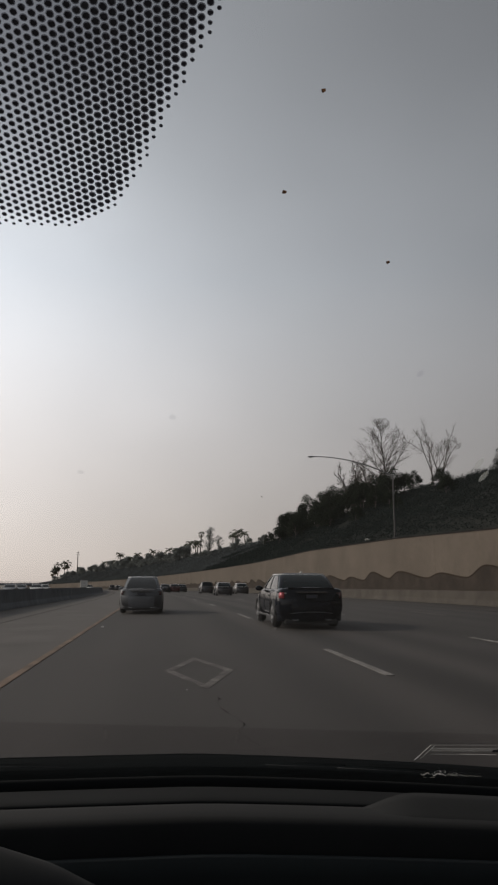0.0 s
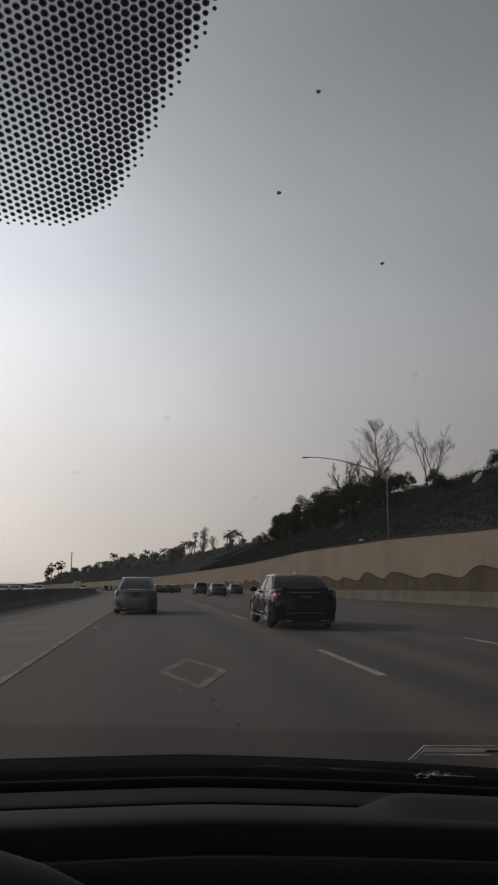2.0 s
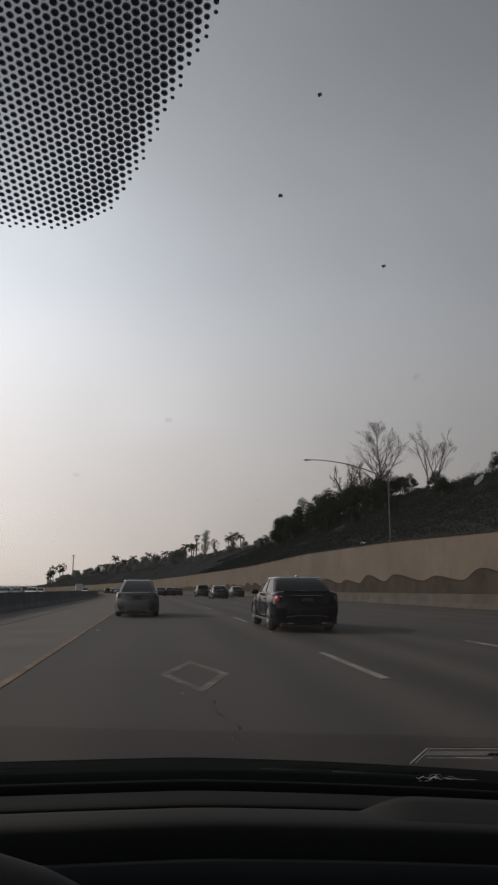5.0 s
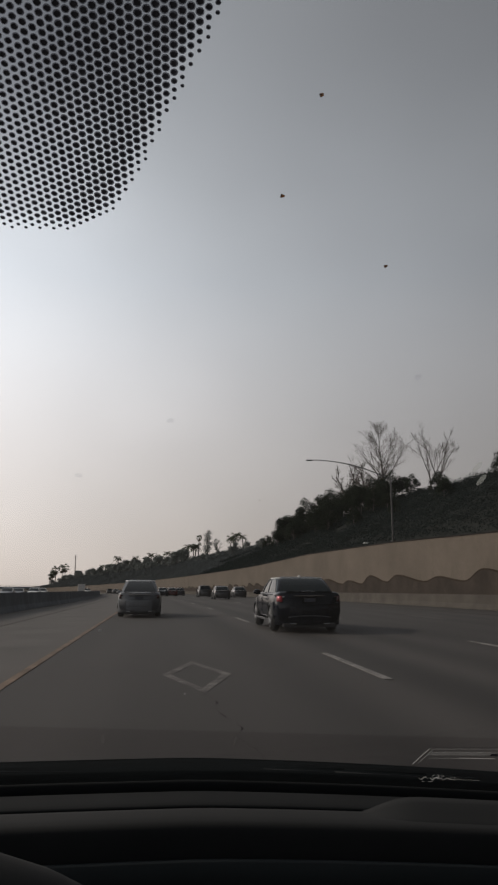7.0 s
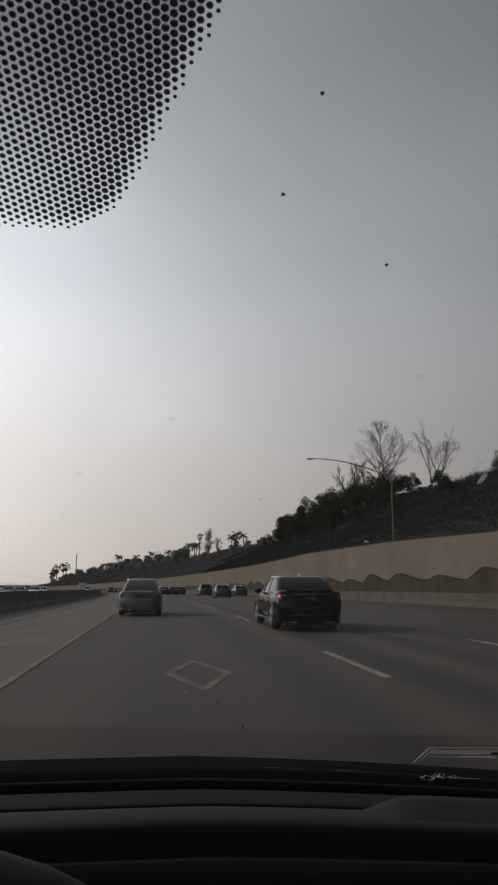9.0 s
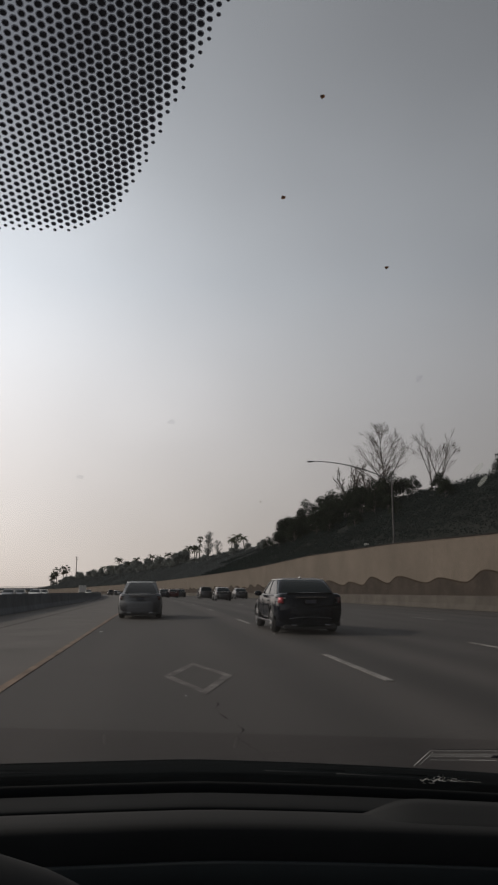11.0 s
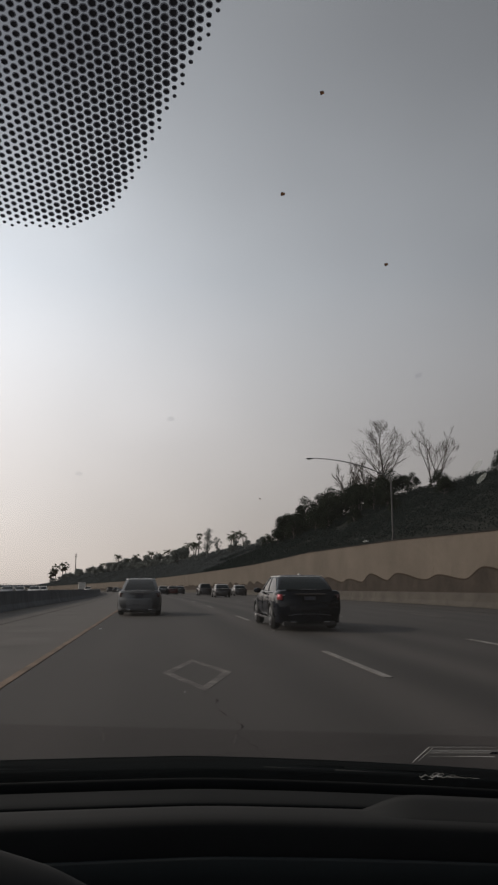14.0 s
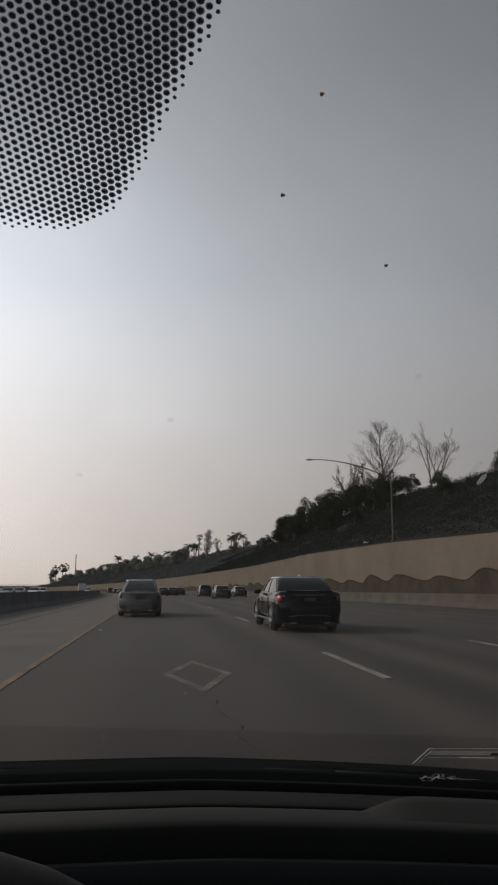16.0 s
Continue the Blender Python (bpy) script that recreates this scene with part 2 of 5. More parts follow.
M_PRINT = see_through("reflected_label_film", (0.92, 0.92, 0.92), cover=0.085, cover_color=(0.5, 0.5, 0.5), mirror=False, back_lit=True)
M_OVAL = see_through("oval_reflection_and_fleck", (0.9, 0.9, 0.9), cover=0.35, cover_color=(0.4, 0.42, 0.4), mirror=False, back_lit=True)
M_BUG = material("dried_bug_splatter", (0.16, 0.06, 0.015), 0.6, vary=0.4, scale=400, fine=1500)
M_REFLECTION_FLECK = see_through("pale_reflection_and_fleck", (0.9, 0.9, 0.9), cover=0.42, cover_color=(0.5, 0.5, 0.5), mirror=False, back_lit=True)


def paint(name, color, metal=0.35, rough=0.32, coat=0.6, spec=0.5):
    return material(name, color, rough, metal=metal, vary=0.06, scale=2.0, fine=300, coat=coat, spec=spec)


# ---- building helpers ----
def link(name, mesh, mat, parent=None, label=""):
    ob = new(name, mesh)
    if mat and not mesh.materials:
        mesh.materials.append(mat)
    if parent:
        ob.parent = parent
    if label:
        ob["label"] = label
    return ob


def part(name, bm, mat, parent=None, label="", smooth=False, turn_out=True):
    me = bpy.data.meshes.new(name)
    if turn_out:
        bmesh.ops.recalc_face_normals(bm, faces=bm.faces)
    for f in bm.faces:
        f.smooth = smooth
    bm.to_mesh(me)
    bm.free()
    return link(name, me, mat, parent, label)


def part_data(name, verts, faces, mat, parent=None, label="", smooth=False):
    me = bpy.data.meshes.new(name)
    me.from_pydata(verts, [], faces)
    if smooth:
        me.polygons.foreach_set("use_smooth", [True] * len(me.polygons))
    return link(name, me, mat, parent, label)


def box(bm, x0, x1, y0, y1, z0, z1, bevel=0.0):
    r = bmesh.ops.create_cube(bm, size=1, matrix=Matrix.Translation(((x0 + x1) / 2, (y0 + y1) / 2, (z0 + z1) / 2)) @ Matrix.Diagonal((x1 - x0, y1 - y0, z1 - z0, 1)))
    if bevel:
        edges = list({e for v in r["verts"] for e in v.link_edges})
        bmesh.ops.bevel(bm, geom=edges, offset=bevel, segments=2, affect="EDGES")
    return r


def tube(bm, a, b, r0, r1, sides=8, caps=True):
    a, b = Vector(a), Vector(b)
    q = (b - a).to_track_quat("Z", "Y").to_matrix().to_4x4()
    bmesh.ops.create_cone(bm, cap_ends=caps, segments=sides, radius1=r0, radius2=r1, depth=(b - a).length, matrix=Matrix.Translation((a + b) / 2) @ q)


def pipe(bm, pts, radii, sides=8):
    for i in range(len(pts) - 1):
        tube(bm, pts[i], pts[i + 1], radii[i], radii[i + 1], sides)


def loft(sections, closed_ends=True, ring=True):
    """verts and faces through equal-length sections."""
    verts, faces, n = [p for s in sections for p in s], [], len(sections[0])
    for i in range(len(sections) - 1):
        for j in range(n if ring else n - 1):
            a, b = i * n + j, i * n + (j + 1) % n
            faces.append((a, b, b + n, a + n))
    if closed_ends:
        faces.append(tuple(range(n))[::-1])
        faces.append(tuple(range((len(sections) - 1) * n, len(sections) * n)))
    return verts, faces


# ---- the line of the road: straight behind, bending to the driver's side and falling gently ahead ----
SHIFT = 11.0


def bend(s):
    return -(s - 20) ** 2 / 3250 if s > 20 else 0.0


def fall(s):
    u = max(0.0, s - 20.0)
    return -0.0075 * u * u / (u + 25.0) - 0.000009 * max(0.0, s - 200.0) ** 2


def at(s, lat, z=0.0):
    return (lat + bend(s), s, z + fall(s))


def stations(s0, s1, step):
    n = max(1, round((s1 - s0) / step))
    return [s0 + (s1 - s0) * i / n for i in range(n + 1)]


def sweep(name, profile, s0, s1, mat, step=6.0, parent=None, label="", closed=True, smooth=False):
    """A profile of (sideways, height) pairs, or a function of s that gives one, carried along the road."""
    secs = [[at(s, x, z) for x, z in (profile(s) if callable(profile) else profile)] for s in stations(s0, s1, step)]
    v, f = loft(secs, closed, closed)
    bm = bmesh.new()
    vs = [bm.verts.new(p) for p in v]
    for q in f:
        bm.faces.new([vs[i] for i in q])
    return part(name, bm, mat, parent, label, smooth)


def lerp(table, s):
    if s <= table[0][0]:
        return table[0][1]
    for (a, u), (b, w) in zip(table, table[1:]):
        if s <= b:
            return u + (w - u) * (s - a) / (b - a)
    return table[-1][1]


# ---- ground, road, walls ----
def ground():
    xs = [-2600, -900, -300, -120, -60, -23, -6, 18, 40, 120, 300, 900, 2600]
    ys = [-1500, -400] + stations(-200, 1000, 40) + [1300, 2000, 4200]
    verts = [(x + (bend(y) if abs(x) < 100 and y < 1001 else bend(min(y, 1000)) * 0.3), y, fall(min(y, 1000)) - 0.12) for y in ys for x in xs]
    faces = [(j * len(xs) + i, j * len(xs) + i + 1, (j + 1) * len(xs) + i + 1, (j + 1) * len(xs) + i) for j in range(len(ys) - 1) for i in range(len(xs) - 1)]
    tagged(part_data("ground", verts, faces, M_LAND), "dry flat brown ground beyond the freeway", "ground", kind="structure")


ground()
road = tagged(sweep("road", [(-1.9, -0.1), (-1.9, 0), (17.2, 0), (17.2, -0.1)], -120, 900, M_ROAD), "worn grey grooved concrete freeway lanes", "road", kind="structure")
tagged(sweep("shoulder_left", [(-6.9, -0.1), (-6.9, 0.004), (-1.9, 0.004), (-1.9, -0.1)], -120, 900, M_SHOULDER), "grey asphalt shoulder beside the median barrier", "shoulder", kind="structure")
tagged(sweep("road_opposite", [(-34, -0.1), (-34, 0), (-7.3, 0), (-7.3, -0.1)], -120, 900, M_ROAD), "concrete lanes of the oncoming carriageway", "road", kind="structure")
# lengthwise coordinates of the road, for wear that follows the lanes
uv = road.data.uv_layers.new(name="lanes")
for lp in road.data.loops:
    c = road.data.vertices[lp.vertex_index].co
    uv.data[lp.index].uv = (c.x - bend(c.y), c.y)
rn, rl = M_ROAD.node_tree.nodes, M_ROAD.node_tree.links
r_uv, r_sep = rn.new("ShaderNodeUVMap"), rn.new("ShaderNodeSeparateXYZ")
r_uv.uv_map = "lanes"
rl.new(r_uv.outputs[0], r_sep.inputs[0])


def rmath(op, a, b):
    node = rn.new("ShaderNodeMath")
    node.operation = op
    for socket, v in zip(node.inputs, (a, b)):
        if isinstance(v, (int, float)):
            socket.default_value = v
        else:
            rl.new(v, socket)
    return node.outputs[0]


r_noise, r_map = rn.new("ShaderNodeTexNoise"), rn.new("ShaderNodeMapping")
r_map.inputs["Scale"].default_value = (0.8, 0.05, 1)
rl.new(r_uv.outputs[0], r_map.inputs[0])
rl.new(r_map.outputs[0], r_noise.inputs["Vector"])
r_noise.inputs["Scale"].default_value, r_noise.inputs["Detail"].default_value = 1.0, 3.0
tracks = rmath("COSINE", rmath("MULTIPLY", rmath("SUBTRACT", r_sep.outputs["X"], 1.85), 2 * math.pi / 1.75), 0)
r_fresh = rn.new("ShaderNodeMapRange")
r_fresh.inputs["From Min"].default_value, r_fresh.inputs["From Max"].default_value = 0.9, 2.6
r_fresh.inputs["To Min"].default_value = 0.25
rl.new(r_sep.outputs["X"], r_fresh.inputs["Value"])
r_far = rn.new("ShaderNodeMapRange")
r_far.inputs["From Min"].default_value, r_far.inputs["From Max"].default_value = 4.0, 6.5
r_far.inputs["To Min"].default_value, r_far.inputs["To Max"].default_value = 1.0, 0.35
rl.new(r_sep.outputs["X"], r_far.inputs["Value"])
tracks = rmath("MULTIPLY", tracks, r_far.outputs[0])
tracks = rmath("MULTIPLY", rmath("MULTIPLY", tracks, r_fresh.outputs[0]), rmath("MULTIPLY", r_noise.outputs["Fac"], 0.78))
wear = rmath("SUBTRACT", 1.0, tracks)
r_hsv = next(n for n in rn if n.bl_idname == "ShaderNodeHueSaturation")
r_mul = rn.new("ShaderNodeVectorMath")
r_mul.operation = "SCALE"
rl.new(r_hsv.outputs[0], r_mul.inputs[0])
rl.new(wear, r_mul.inputs["Scale"])
rl.new(r_mul.outputs[0], rn["Principled BSDF"].inputs["Base Color"])
for lat, half in ((14.2, 0.05), (-4.75, 0.04), (16.9, 0.14)):
    sweep("tar_seam", [(lat - half, 0.002), (lat - half, 0.006), (lat + half, 0.006), (lat + half, 0.002)], -20, 400, M_SEAM, parent=road, label="black tar joint")
sweep("yellow_line", [(-1.95, 0.002), (-1.95, 0.009), (-1.83, 0.009), (-1.83, 0.002)], -60, 900, M_YELLOW, parent=road, label="worn yellow edge line")
for lat, first in ((3.05, 9.2), (6.92, 11.5), (10.6, 10.6)):
    for k in range(-1, 24 if lat < 4 else 16):
        s = first + 14.63 * k
        sweep("lane_dash", [(lat - 0.06, 0.002), (lat - 0.06, 0.01), (lat + 0.06, 0.01), (lat + 0.06, 0.002)], s, s + 3.66, M_WHITE if lat < 7 else M_FAINT, step=2, parent=road, label="worn white lane dash")


def diamond(s0):
    bm = bmesh.new()
    for k, r in enumerate((1.0, 0.72)):
        for x, y in ((-0.49 * r, 0), (0, -1.72 * (r if k == 0 else 0.76)), (0.49 * r, 0), (0, 1.72 * (r if k == 0 else 0.76))):
            bm.verts.new(at(s0 + y, 0.56 + x, 0.005))
    bm.verts.ensure_lookup_table()
    for i in range(4):
        j = (i + 1) % 4
        bm.faces.new([bm.verts[i], bm.verts[j], bm.verts[4 + j], bm.verts[4 + i]])
    part("carpool_diamond", bm, M_FAINT, road, "worn white carpool diamond painted on the lane")


for s in (10.05, 75.0, 140.0):
    diamond(s)
rng_crack = random.Random(21)
bm = bmesh.new()
edge = []
drift = 0.0
for k in range(54):
    s = 4.9 + 0.064 * k
    drift = 0.8 * drift + rng_crack.uniform(-0.022, 0.022)
    lat = 0.79 - 0.0042 * k + 0.03 * math.sin(k * 0.33) + drift
    half = 0.0012 + 0.015 * rng_crack.random() ** 2 * max(0.0, math.sin(k * 0.62 + 0.5))
    edge.append((bm.verts.new(at(s, lat - half, 0.004)), bm.verts.new(at(s, lat + half, 0.004))))
for (a, b), (c, d) in zip(edge, edge[1:]):
    bm.faces.new([a, b, d, c])
part("road_crack", bm, M_TAR, road, "thin jagged black crack in the lane")
for k in range(-1, 8):
    s = 9.2 + 14.63 * k + 9.3
    bm = bmesh.new()
    tube(bm, at(s, 3.05, 0.0), at(s, 3.05, 0.018), 0.055, 0.04, 12)
    part("lane_marker", bm, M_WHITE, road, "small raised round lane marker")
for k in range(1, 9):
    s = 14.63 * k - 9.5
    bm = bmesh.new()
    box(bm, -1.62 + bend(s), -1.52 + bend(s), s, s + 0.1, fall(s) + 0.002, fall(s) + 0.02, 0.006)
    part("lane_reflector", bm, M_CLEAR, road, "small raised lane reflector")


def barrier_profile(lat, h, side):
    return [(lat, -0.05), (lat + side * 0.03, 0.08), (lat + side * 0.16, 0.3), (lat + side * 0.22, h), (lat + side * 0.40, h), (lat + side * 0.46, 0.3), (lat + side * 0.6, -0.05)]


tagged(sweep("median_barrier", barrier_profile(-6.85, 0.92, -1), -60, 880, M_MEDIAN), "sooty grey concrete median barrier", "barrier", kind="structure")
tagged(sweep("roadside_barrier", barrier_profile(17.2, 0.78, 1), -60, 700, M_BARRIER), "weathered concrete safety barrier along the wall", "barrier", kind="structure")

TOP = [(-200, 4.2), (34, 4.05), (51, 4.6), (66, 4.85), (79, 5.05), (112, 4.85), (180, 5.0), (700, 5.4)]


WAVES = [(0.0, 1.86), (3.9, 1.56), (6.3, 2.21), (10.4, 1.65), (12.5, 2.11), (18.0, 1.57), (20.0, 1.86)]


def wave_height(s):
    """A low crest and two tall ones, each steep on its far side, over and over."""
    u = (63.0 - s) % 20.0
    for (a, za), (b, zb) in zip(WAVES, WAVES[1:]):
        if u <= b:
            q = (u - a) / (b - a)
            return za + (zb - za) * (0.5 - 0.5 * math.cos(math.pi * q)) + 0.02 * math.sin(s * 0.31)
    return 1.86


wall = tagged(sweep("wall_retaining", lambda s: [(18.0, -0.1), (18.0, lerp(TOP, s)), (18.35, lerp(TOP, s)), (18.35, -0.1)], -60, 720, M_WALL, step=3), "tan concrete retaining wall below the hillside", "wall", kind="structure")
sweep("wave_relief", lambda s: [(17.93, -0.1), (17.93, wave_height(s)), (18.0, wave_height(s) + 0.03), (18.0, -0.1)], -60, 700, M_WAVE, step=0.4, parent=wall, label="brown textured relief with a wavy top edge")
sweep("coping", lambda s: [(17.96, lerp(TOP, s) - 0.02), (17.96, lerp(TOP, s) + 0.06), (18.4, lerp(TOP, s) + 0.06), (18.4, lerp(TOP, s) - 0.02)], -60, 720, M_TAR, step=3, parent=wall, label="dark top edge of the wall")
# raised strip; the shade along the wavy edge is put into its colour
sweep("relief_edge", lambda s: [(17.915, wave_height(s) - 0.05), (17.915, wave_height(s) + 0.015), (17.96, wave_height(s) + 0.03), (17.96, wave_height(s) - 0.05)], -20, 400, M_EDGE_SHADE, step=0.4, parent=wall, label="raised dark strip for the shade along the wavy edge")
for k in range(24):
    s = SHIFT + 34.2 + 9.4 * (k - 2) + 1.7 * math.sin(k * 2.1)
    bm = bmesh.new()
    box(bm, 17.997 + bend(s), 18.01 + bend(s), s, s + 0.035, fall(s) + 1.4, fall(s) + lerp(TOP, s) - 0.03)
    part("panel_joint", bm, M_JOINT, wall, "dark vertical joint")

CREST = [(-200, 15.5), (60, 14.0), (76, 14.3), (107, 15.6), (140, 14.6), (181, 13.0), (225, 14.2), (262, 14.6), (300, 14.0), (440, 15.0), (560, 14.8), (620, 14.0), (680, 9.0), (730, 5.0), (800, 2.0)]


def hill_height(s, lat):
    c, base = lerp(CREST, s), lerp(TOP, s) - 0.15
    if lat <= 40:
        u = (lat - 18.4) / 21.6
        z = base + (c - base) * (0.82 * u + 0.18 * math.sin(u * math.pi / 2))
        bump = 0.35 * min(1, u * 5)
    else:
        z = c - max(0, lat - 55) * 0.06
        bump = 0.35
    return z + bump * (noise.noise((s * 0.11, lat * 0.16, 0.3)) + 0.5 * noise.noise((s * 0.4, lat * 0.5, 1.3)))


def hill():
    ss, lats = stations(-100, 800, 3.0), [18.36, 18.9, 20, 22, 24, 26, 28, 30, 32, 34, 36, 38, 40, 42, 45, 50, 60, 90, 160, 400]
    verts = [at(s, a, hill_height(s, a)) for s in ss for a in lats]
    n = len(lats)
    faces = [(j * n + i, j * n + i + 1, (j + 1) * n + i + 1, (j + 1) * n + i) for j in range(len(ss) - 1) for i in range(n - 1)]
    land = part_data("hillside", verts, faces, M_EARTH, smooth=True)
    land.data.materials.append(M_HAZED)
    # the haze-paled colour takes over on the far part of the hill
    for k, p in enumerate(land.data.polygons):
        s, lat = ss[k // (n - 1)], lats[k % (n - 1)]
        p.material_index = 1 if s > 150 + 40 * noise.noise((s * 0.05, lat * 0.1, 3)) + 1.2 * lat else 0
    return tagged(land, "dark green and brown hillside above the wall", "hill", kind="structure")


hill()


def leaf_cards(rng, centre, n, spread, size, flat=0.5):
    """Small folded leaves scattered round a centre."""
    verts, faces = [], []
    for _ in range(n):
        d = Vector((rng.gauss(0, 1), rng.gauss(0, 1), rng.gauss(0, 1)))
        d.normalize()
        p = Vector(centre) + Vector((d.x * spread[0], d.y * spread[1], d.z * spread[2])) * (rng.random() ** 0.4)
        a = Vector((rng.gauss(0, 1), rng.gauss(0, 1), rng.gauss(0, flat))).normalized() * size * rng.uniform(0.6, 1.3)
        b = a.cross(Vector((rng.gauss(0, 1), rng.gauss(0, 1), rng.gauss(0, 1)))).normalized() * a.length * 0.42
        i = len(verts)
        verts += [p - a, p + b, p + a, p - b]
        faces += [(i, i + 1, i + 2), (i, i + 2, i + 3)]
    return verts, faces


def hill_cover():
    rng = random.Random(5)
    near, far = ([], []), ([], [])
    for _ in range(24000):
        s = 20 + 680 * rng.random() ** 1.9
        lat = rng.uniform(18.7, 43)
        r = rng.uniform(0.4, 1.0) * (1 + s / 500)
        if noise.noise((s * 0.07, lat * 0.12, 7)) < -0.45:
            continue
        v, f = leaf_cards(rng, at(s, lat, hill_height(s, lat) + r * 0.25), 22, (r, r, r * 0.5), 0.045 * (1 + s / 55))
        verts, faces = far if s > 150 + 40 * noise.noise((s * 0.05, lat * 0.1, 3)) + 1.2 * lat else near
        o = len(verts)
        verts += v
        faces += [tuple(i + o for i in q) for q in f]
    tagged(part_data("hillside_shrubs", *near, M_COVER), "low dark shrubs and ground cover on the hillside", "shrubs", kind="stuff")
    tagged(part_data("ridge_scrub", *far, M_HAZED_SCRUB), "grey-green scrub, paled for haze, on the distant ridge", "shrubs", kind="stuff")


hill_cover()


def smooth_step(a, b, x):
    t = min(1, max(0, (x - a) / (b - a)))
    return t * t * (3 - 2 * t)


# ---- the car that carries the camera: cabin, dashboard, windshield ----
P_GREY = paint("grey_car_paint", (0.08, 0.08, 0.083), 0.4)


def cabin_car():
    car = new("carrying_car")
    tagged(car, "dark car cabin with a black dashboard below a dotted windshield", "car interior")
    # the windshield: flatter above, steeper towards its foot, all measured from the eye
    def glass_slope(y):
        return 0.40 + 0.50 * (y - 0.3)

    def glass_pt(x, y, off=0.0):
        n = Vector((0, -glass_slope(y), -1)).normalized()     # towards the cabin
        return Vector((x, y, EYE + 0.19 - 0.40 * (y - 0.3) - 0.25 * (y - 0.3) ** 2)) + n * off

    n = Vector((0, -0.6, -1)).normalized()

    def sheet(y0, y1, rows):
        """Part of the curved glass, between two heights; the edge of the painted reflection dips towards the passenger.
        """
        bm = bmesh.new()
        g = [[bm.verts.new(glass_pt(-0.9 + 1.8 * i / 24, y0(-0.9 + 1.8 * i / 24) * (1 - j / rows) + y1(-0.9 + 1.8 * i / 24) * j / rows)) for i in range(25)] for j in range(rows + 1)]
        for j in range(rows):
            for i in range(24):
                bm.faces.new([g[j][i], g[j + 1][i], g[j + 1][i + 1], g[j][i + 1]])
        return bm

    def reflection_edge(x):
        return 0.963 + 0.088 * x

    windshield = part("windshield", sheet(lambda x: -0.13, reflection_edge, 24), M_GLASS, car, "clear windshield with a thin film for dust and haze", True, False)
    windshield.visible_shadow = False
    # the dashboard's dark reflection is put into the tint of this lower glass
    low = part("windshield_foot", sheet(reflection_edge, lambda x: 1.15, 6), M_GLASS_LOW, windshield, "foot of the windshield, darkened for the dashboard's reflection", True, False)
    low.visible_shadow = False

    # dotted band round the mirror mount: its side edge slants, with a rounded lower corner
    def inside(x, y):
        """How far inside the dotted area, in metres."""
        edge = 0.0203 - 0.472 * (y - 0.2218)
        a, b, k = edge - x, 0.3296 - y, 0.028
        if a < k and b < k:
            return k - math.hypot(k - a, k - b)
        return min(a * 0.9, b)

    # a close hexagonal print, 3.8 mm apart along the glass
    verts, faces, dot_list = [], [], []
    for i in range(-40, 50):
        for j in range(-70, 70):
            x = -0.0584 + (3.50 * i + 0.15 * j) * 0.001
            v = (1.72 * i + 3.74 * j) * 0.001
            y = 0.2321 + 0.939 * v - 0.071 * v * v
            if not (0.19 < y < 0.335 and -0.13 < x < 0.04):
                continue
            d = inside(x, y)
            if d < 0.0004:
                continue
            r = 0.00062 + (0.00064 - 0.00026 * smooth_step(-0.020, -0.085, x)) * smooth_step(0.0, 0.008, d)
            c = glass_pt(x, y, 0.0012)
            m = Vector((0, -glass_slope(y), -1)).normalized()
            u, w = Vector((1, 0, 0)), Vector((0, 1, -glass_slope(y))).normalized()
            dot_list.append((c, u, w, r))
            o = len(verts)
            verts.append(c + m * 0.0002)
            for k in range(10):
                q = k * math.pi / 5
                verts.append(c + u * r * 1.12 * math.cos(q) + w * r * math.sin(q))
            for k in range(10):
                faces.append((o, o + 1 + k, o + 1 + (k + 1) % 10))
    dots = part_data("ceramic_dots", verts, faces, M_FRIT, windshield, "black ceramic dots printed on the glass")
    tagged(dots, kind="stuff")
    # rings painted in for the ghost reflection and blur round each dot
    verts, faces = [], []
    for c, u, w, r in dot_list:
        m0 = u.cross(w)
        m0 = m0 if m0.z < 0 else -m0
        o, big = len(verts), min(0.00178, r * 1.38)
        for rad in (r * 0.9, big):
            for k in range(12):
                q = k * math.pi / 6
                verts.append(c - m0 * 0.0001 + u * rad * 1.03 * math.cos(q) + w * rad * math.sin(q))
        for k in range(12):
            faces.append((o + k, o + (k + 1) % 12, o + 12 + (k + 1) % 12, o + 12 + k))
    rims = part_data("dot_ghosts", verts, faces, M_HALO, windshield, "thin grey ring for the ghost reflection round the dots")
    rims.visible_shadow = False
    tagged(rims, kind="stuff")
    # grey film under the dots, thinning out towards its edge
    xs, ys = stations(-0.14, 0.05, 0.003), stations(0.17, 0.335, 0.003)
    verts = [glass_pt(x, y, 0.0007) for y in ys for x in xs]
    nx = len(xs)
    faces = [(j * nx + i, (j + 1) * nx + i, (j + 1) * nx + i + 1, j * nx + i + 1) for j in range(len(ys) - 1) for i in range(nx - 1)
             if inside(xs[i], ys[j]) > -0.006]
    band = part_data("grey_band", verts, faces, M_FILM, windshield, "grey film under the dots, fading at its edge", True)
    lay = band.data.uv_layers.new(name="depth")
    for lp in band.data.loops:
        c = band.data.vertices[lp.vertex_index].co
        lay.data[lp.index].uv = (smooth_step(0.0, 0.016, inside(c.x, c.y)) * (0.36 + 0.24 * smooth_step(0.015, 0.05, inside(c.x, c.y)) + 0.42 * smooth_step(0.30, 0.235, c.y)), 0)
    band.visible_shadow = False

    # dried insects and smears on the outside of the glass
    rng = random.Random(3)

    def splat(name, x, y, r, mat, label, lobes=7, long=1.0):
        bm = bmesh.new()
        vs, wild = [], rng.uniform(0.3, 0.7)
        for k in range(28):
            q = k * math.pi / 14
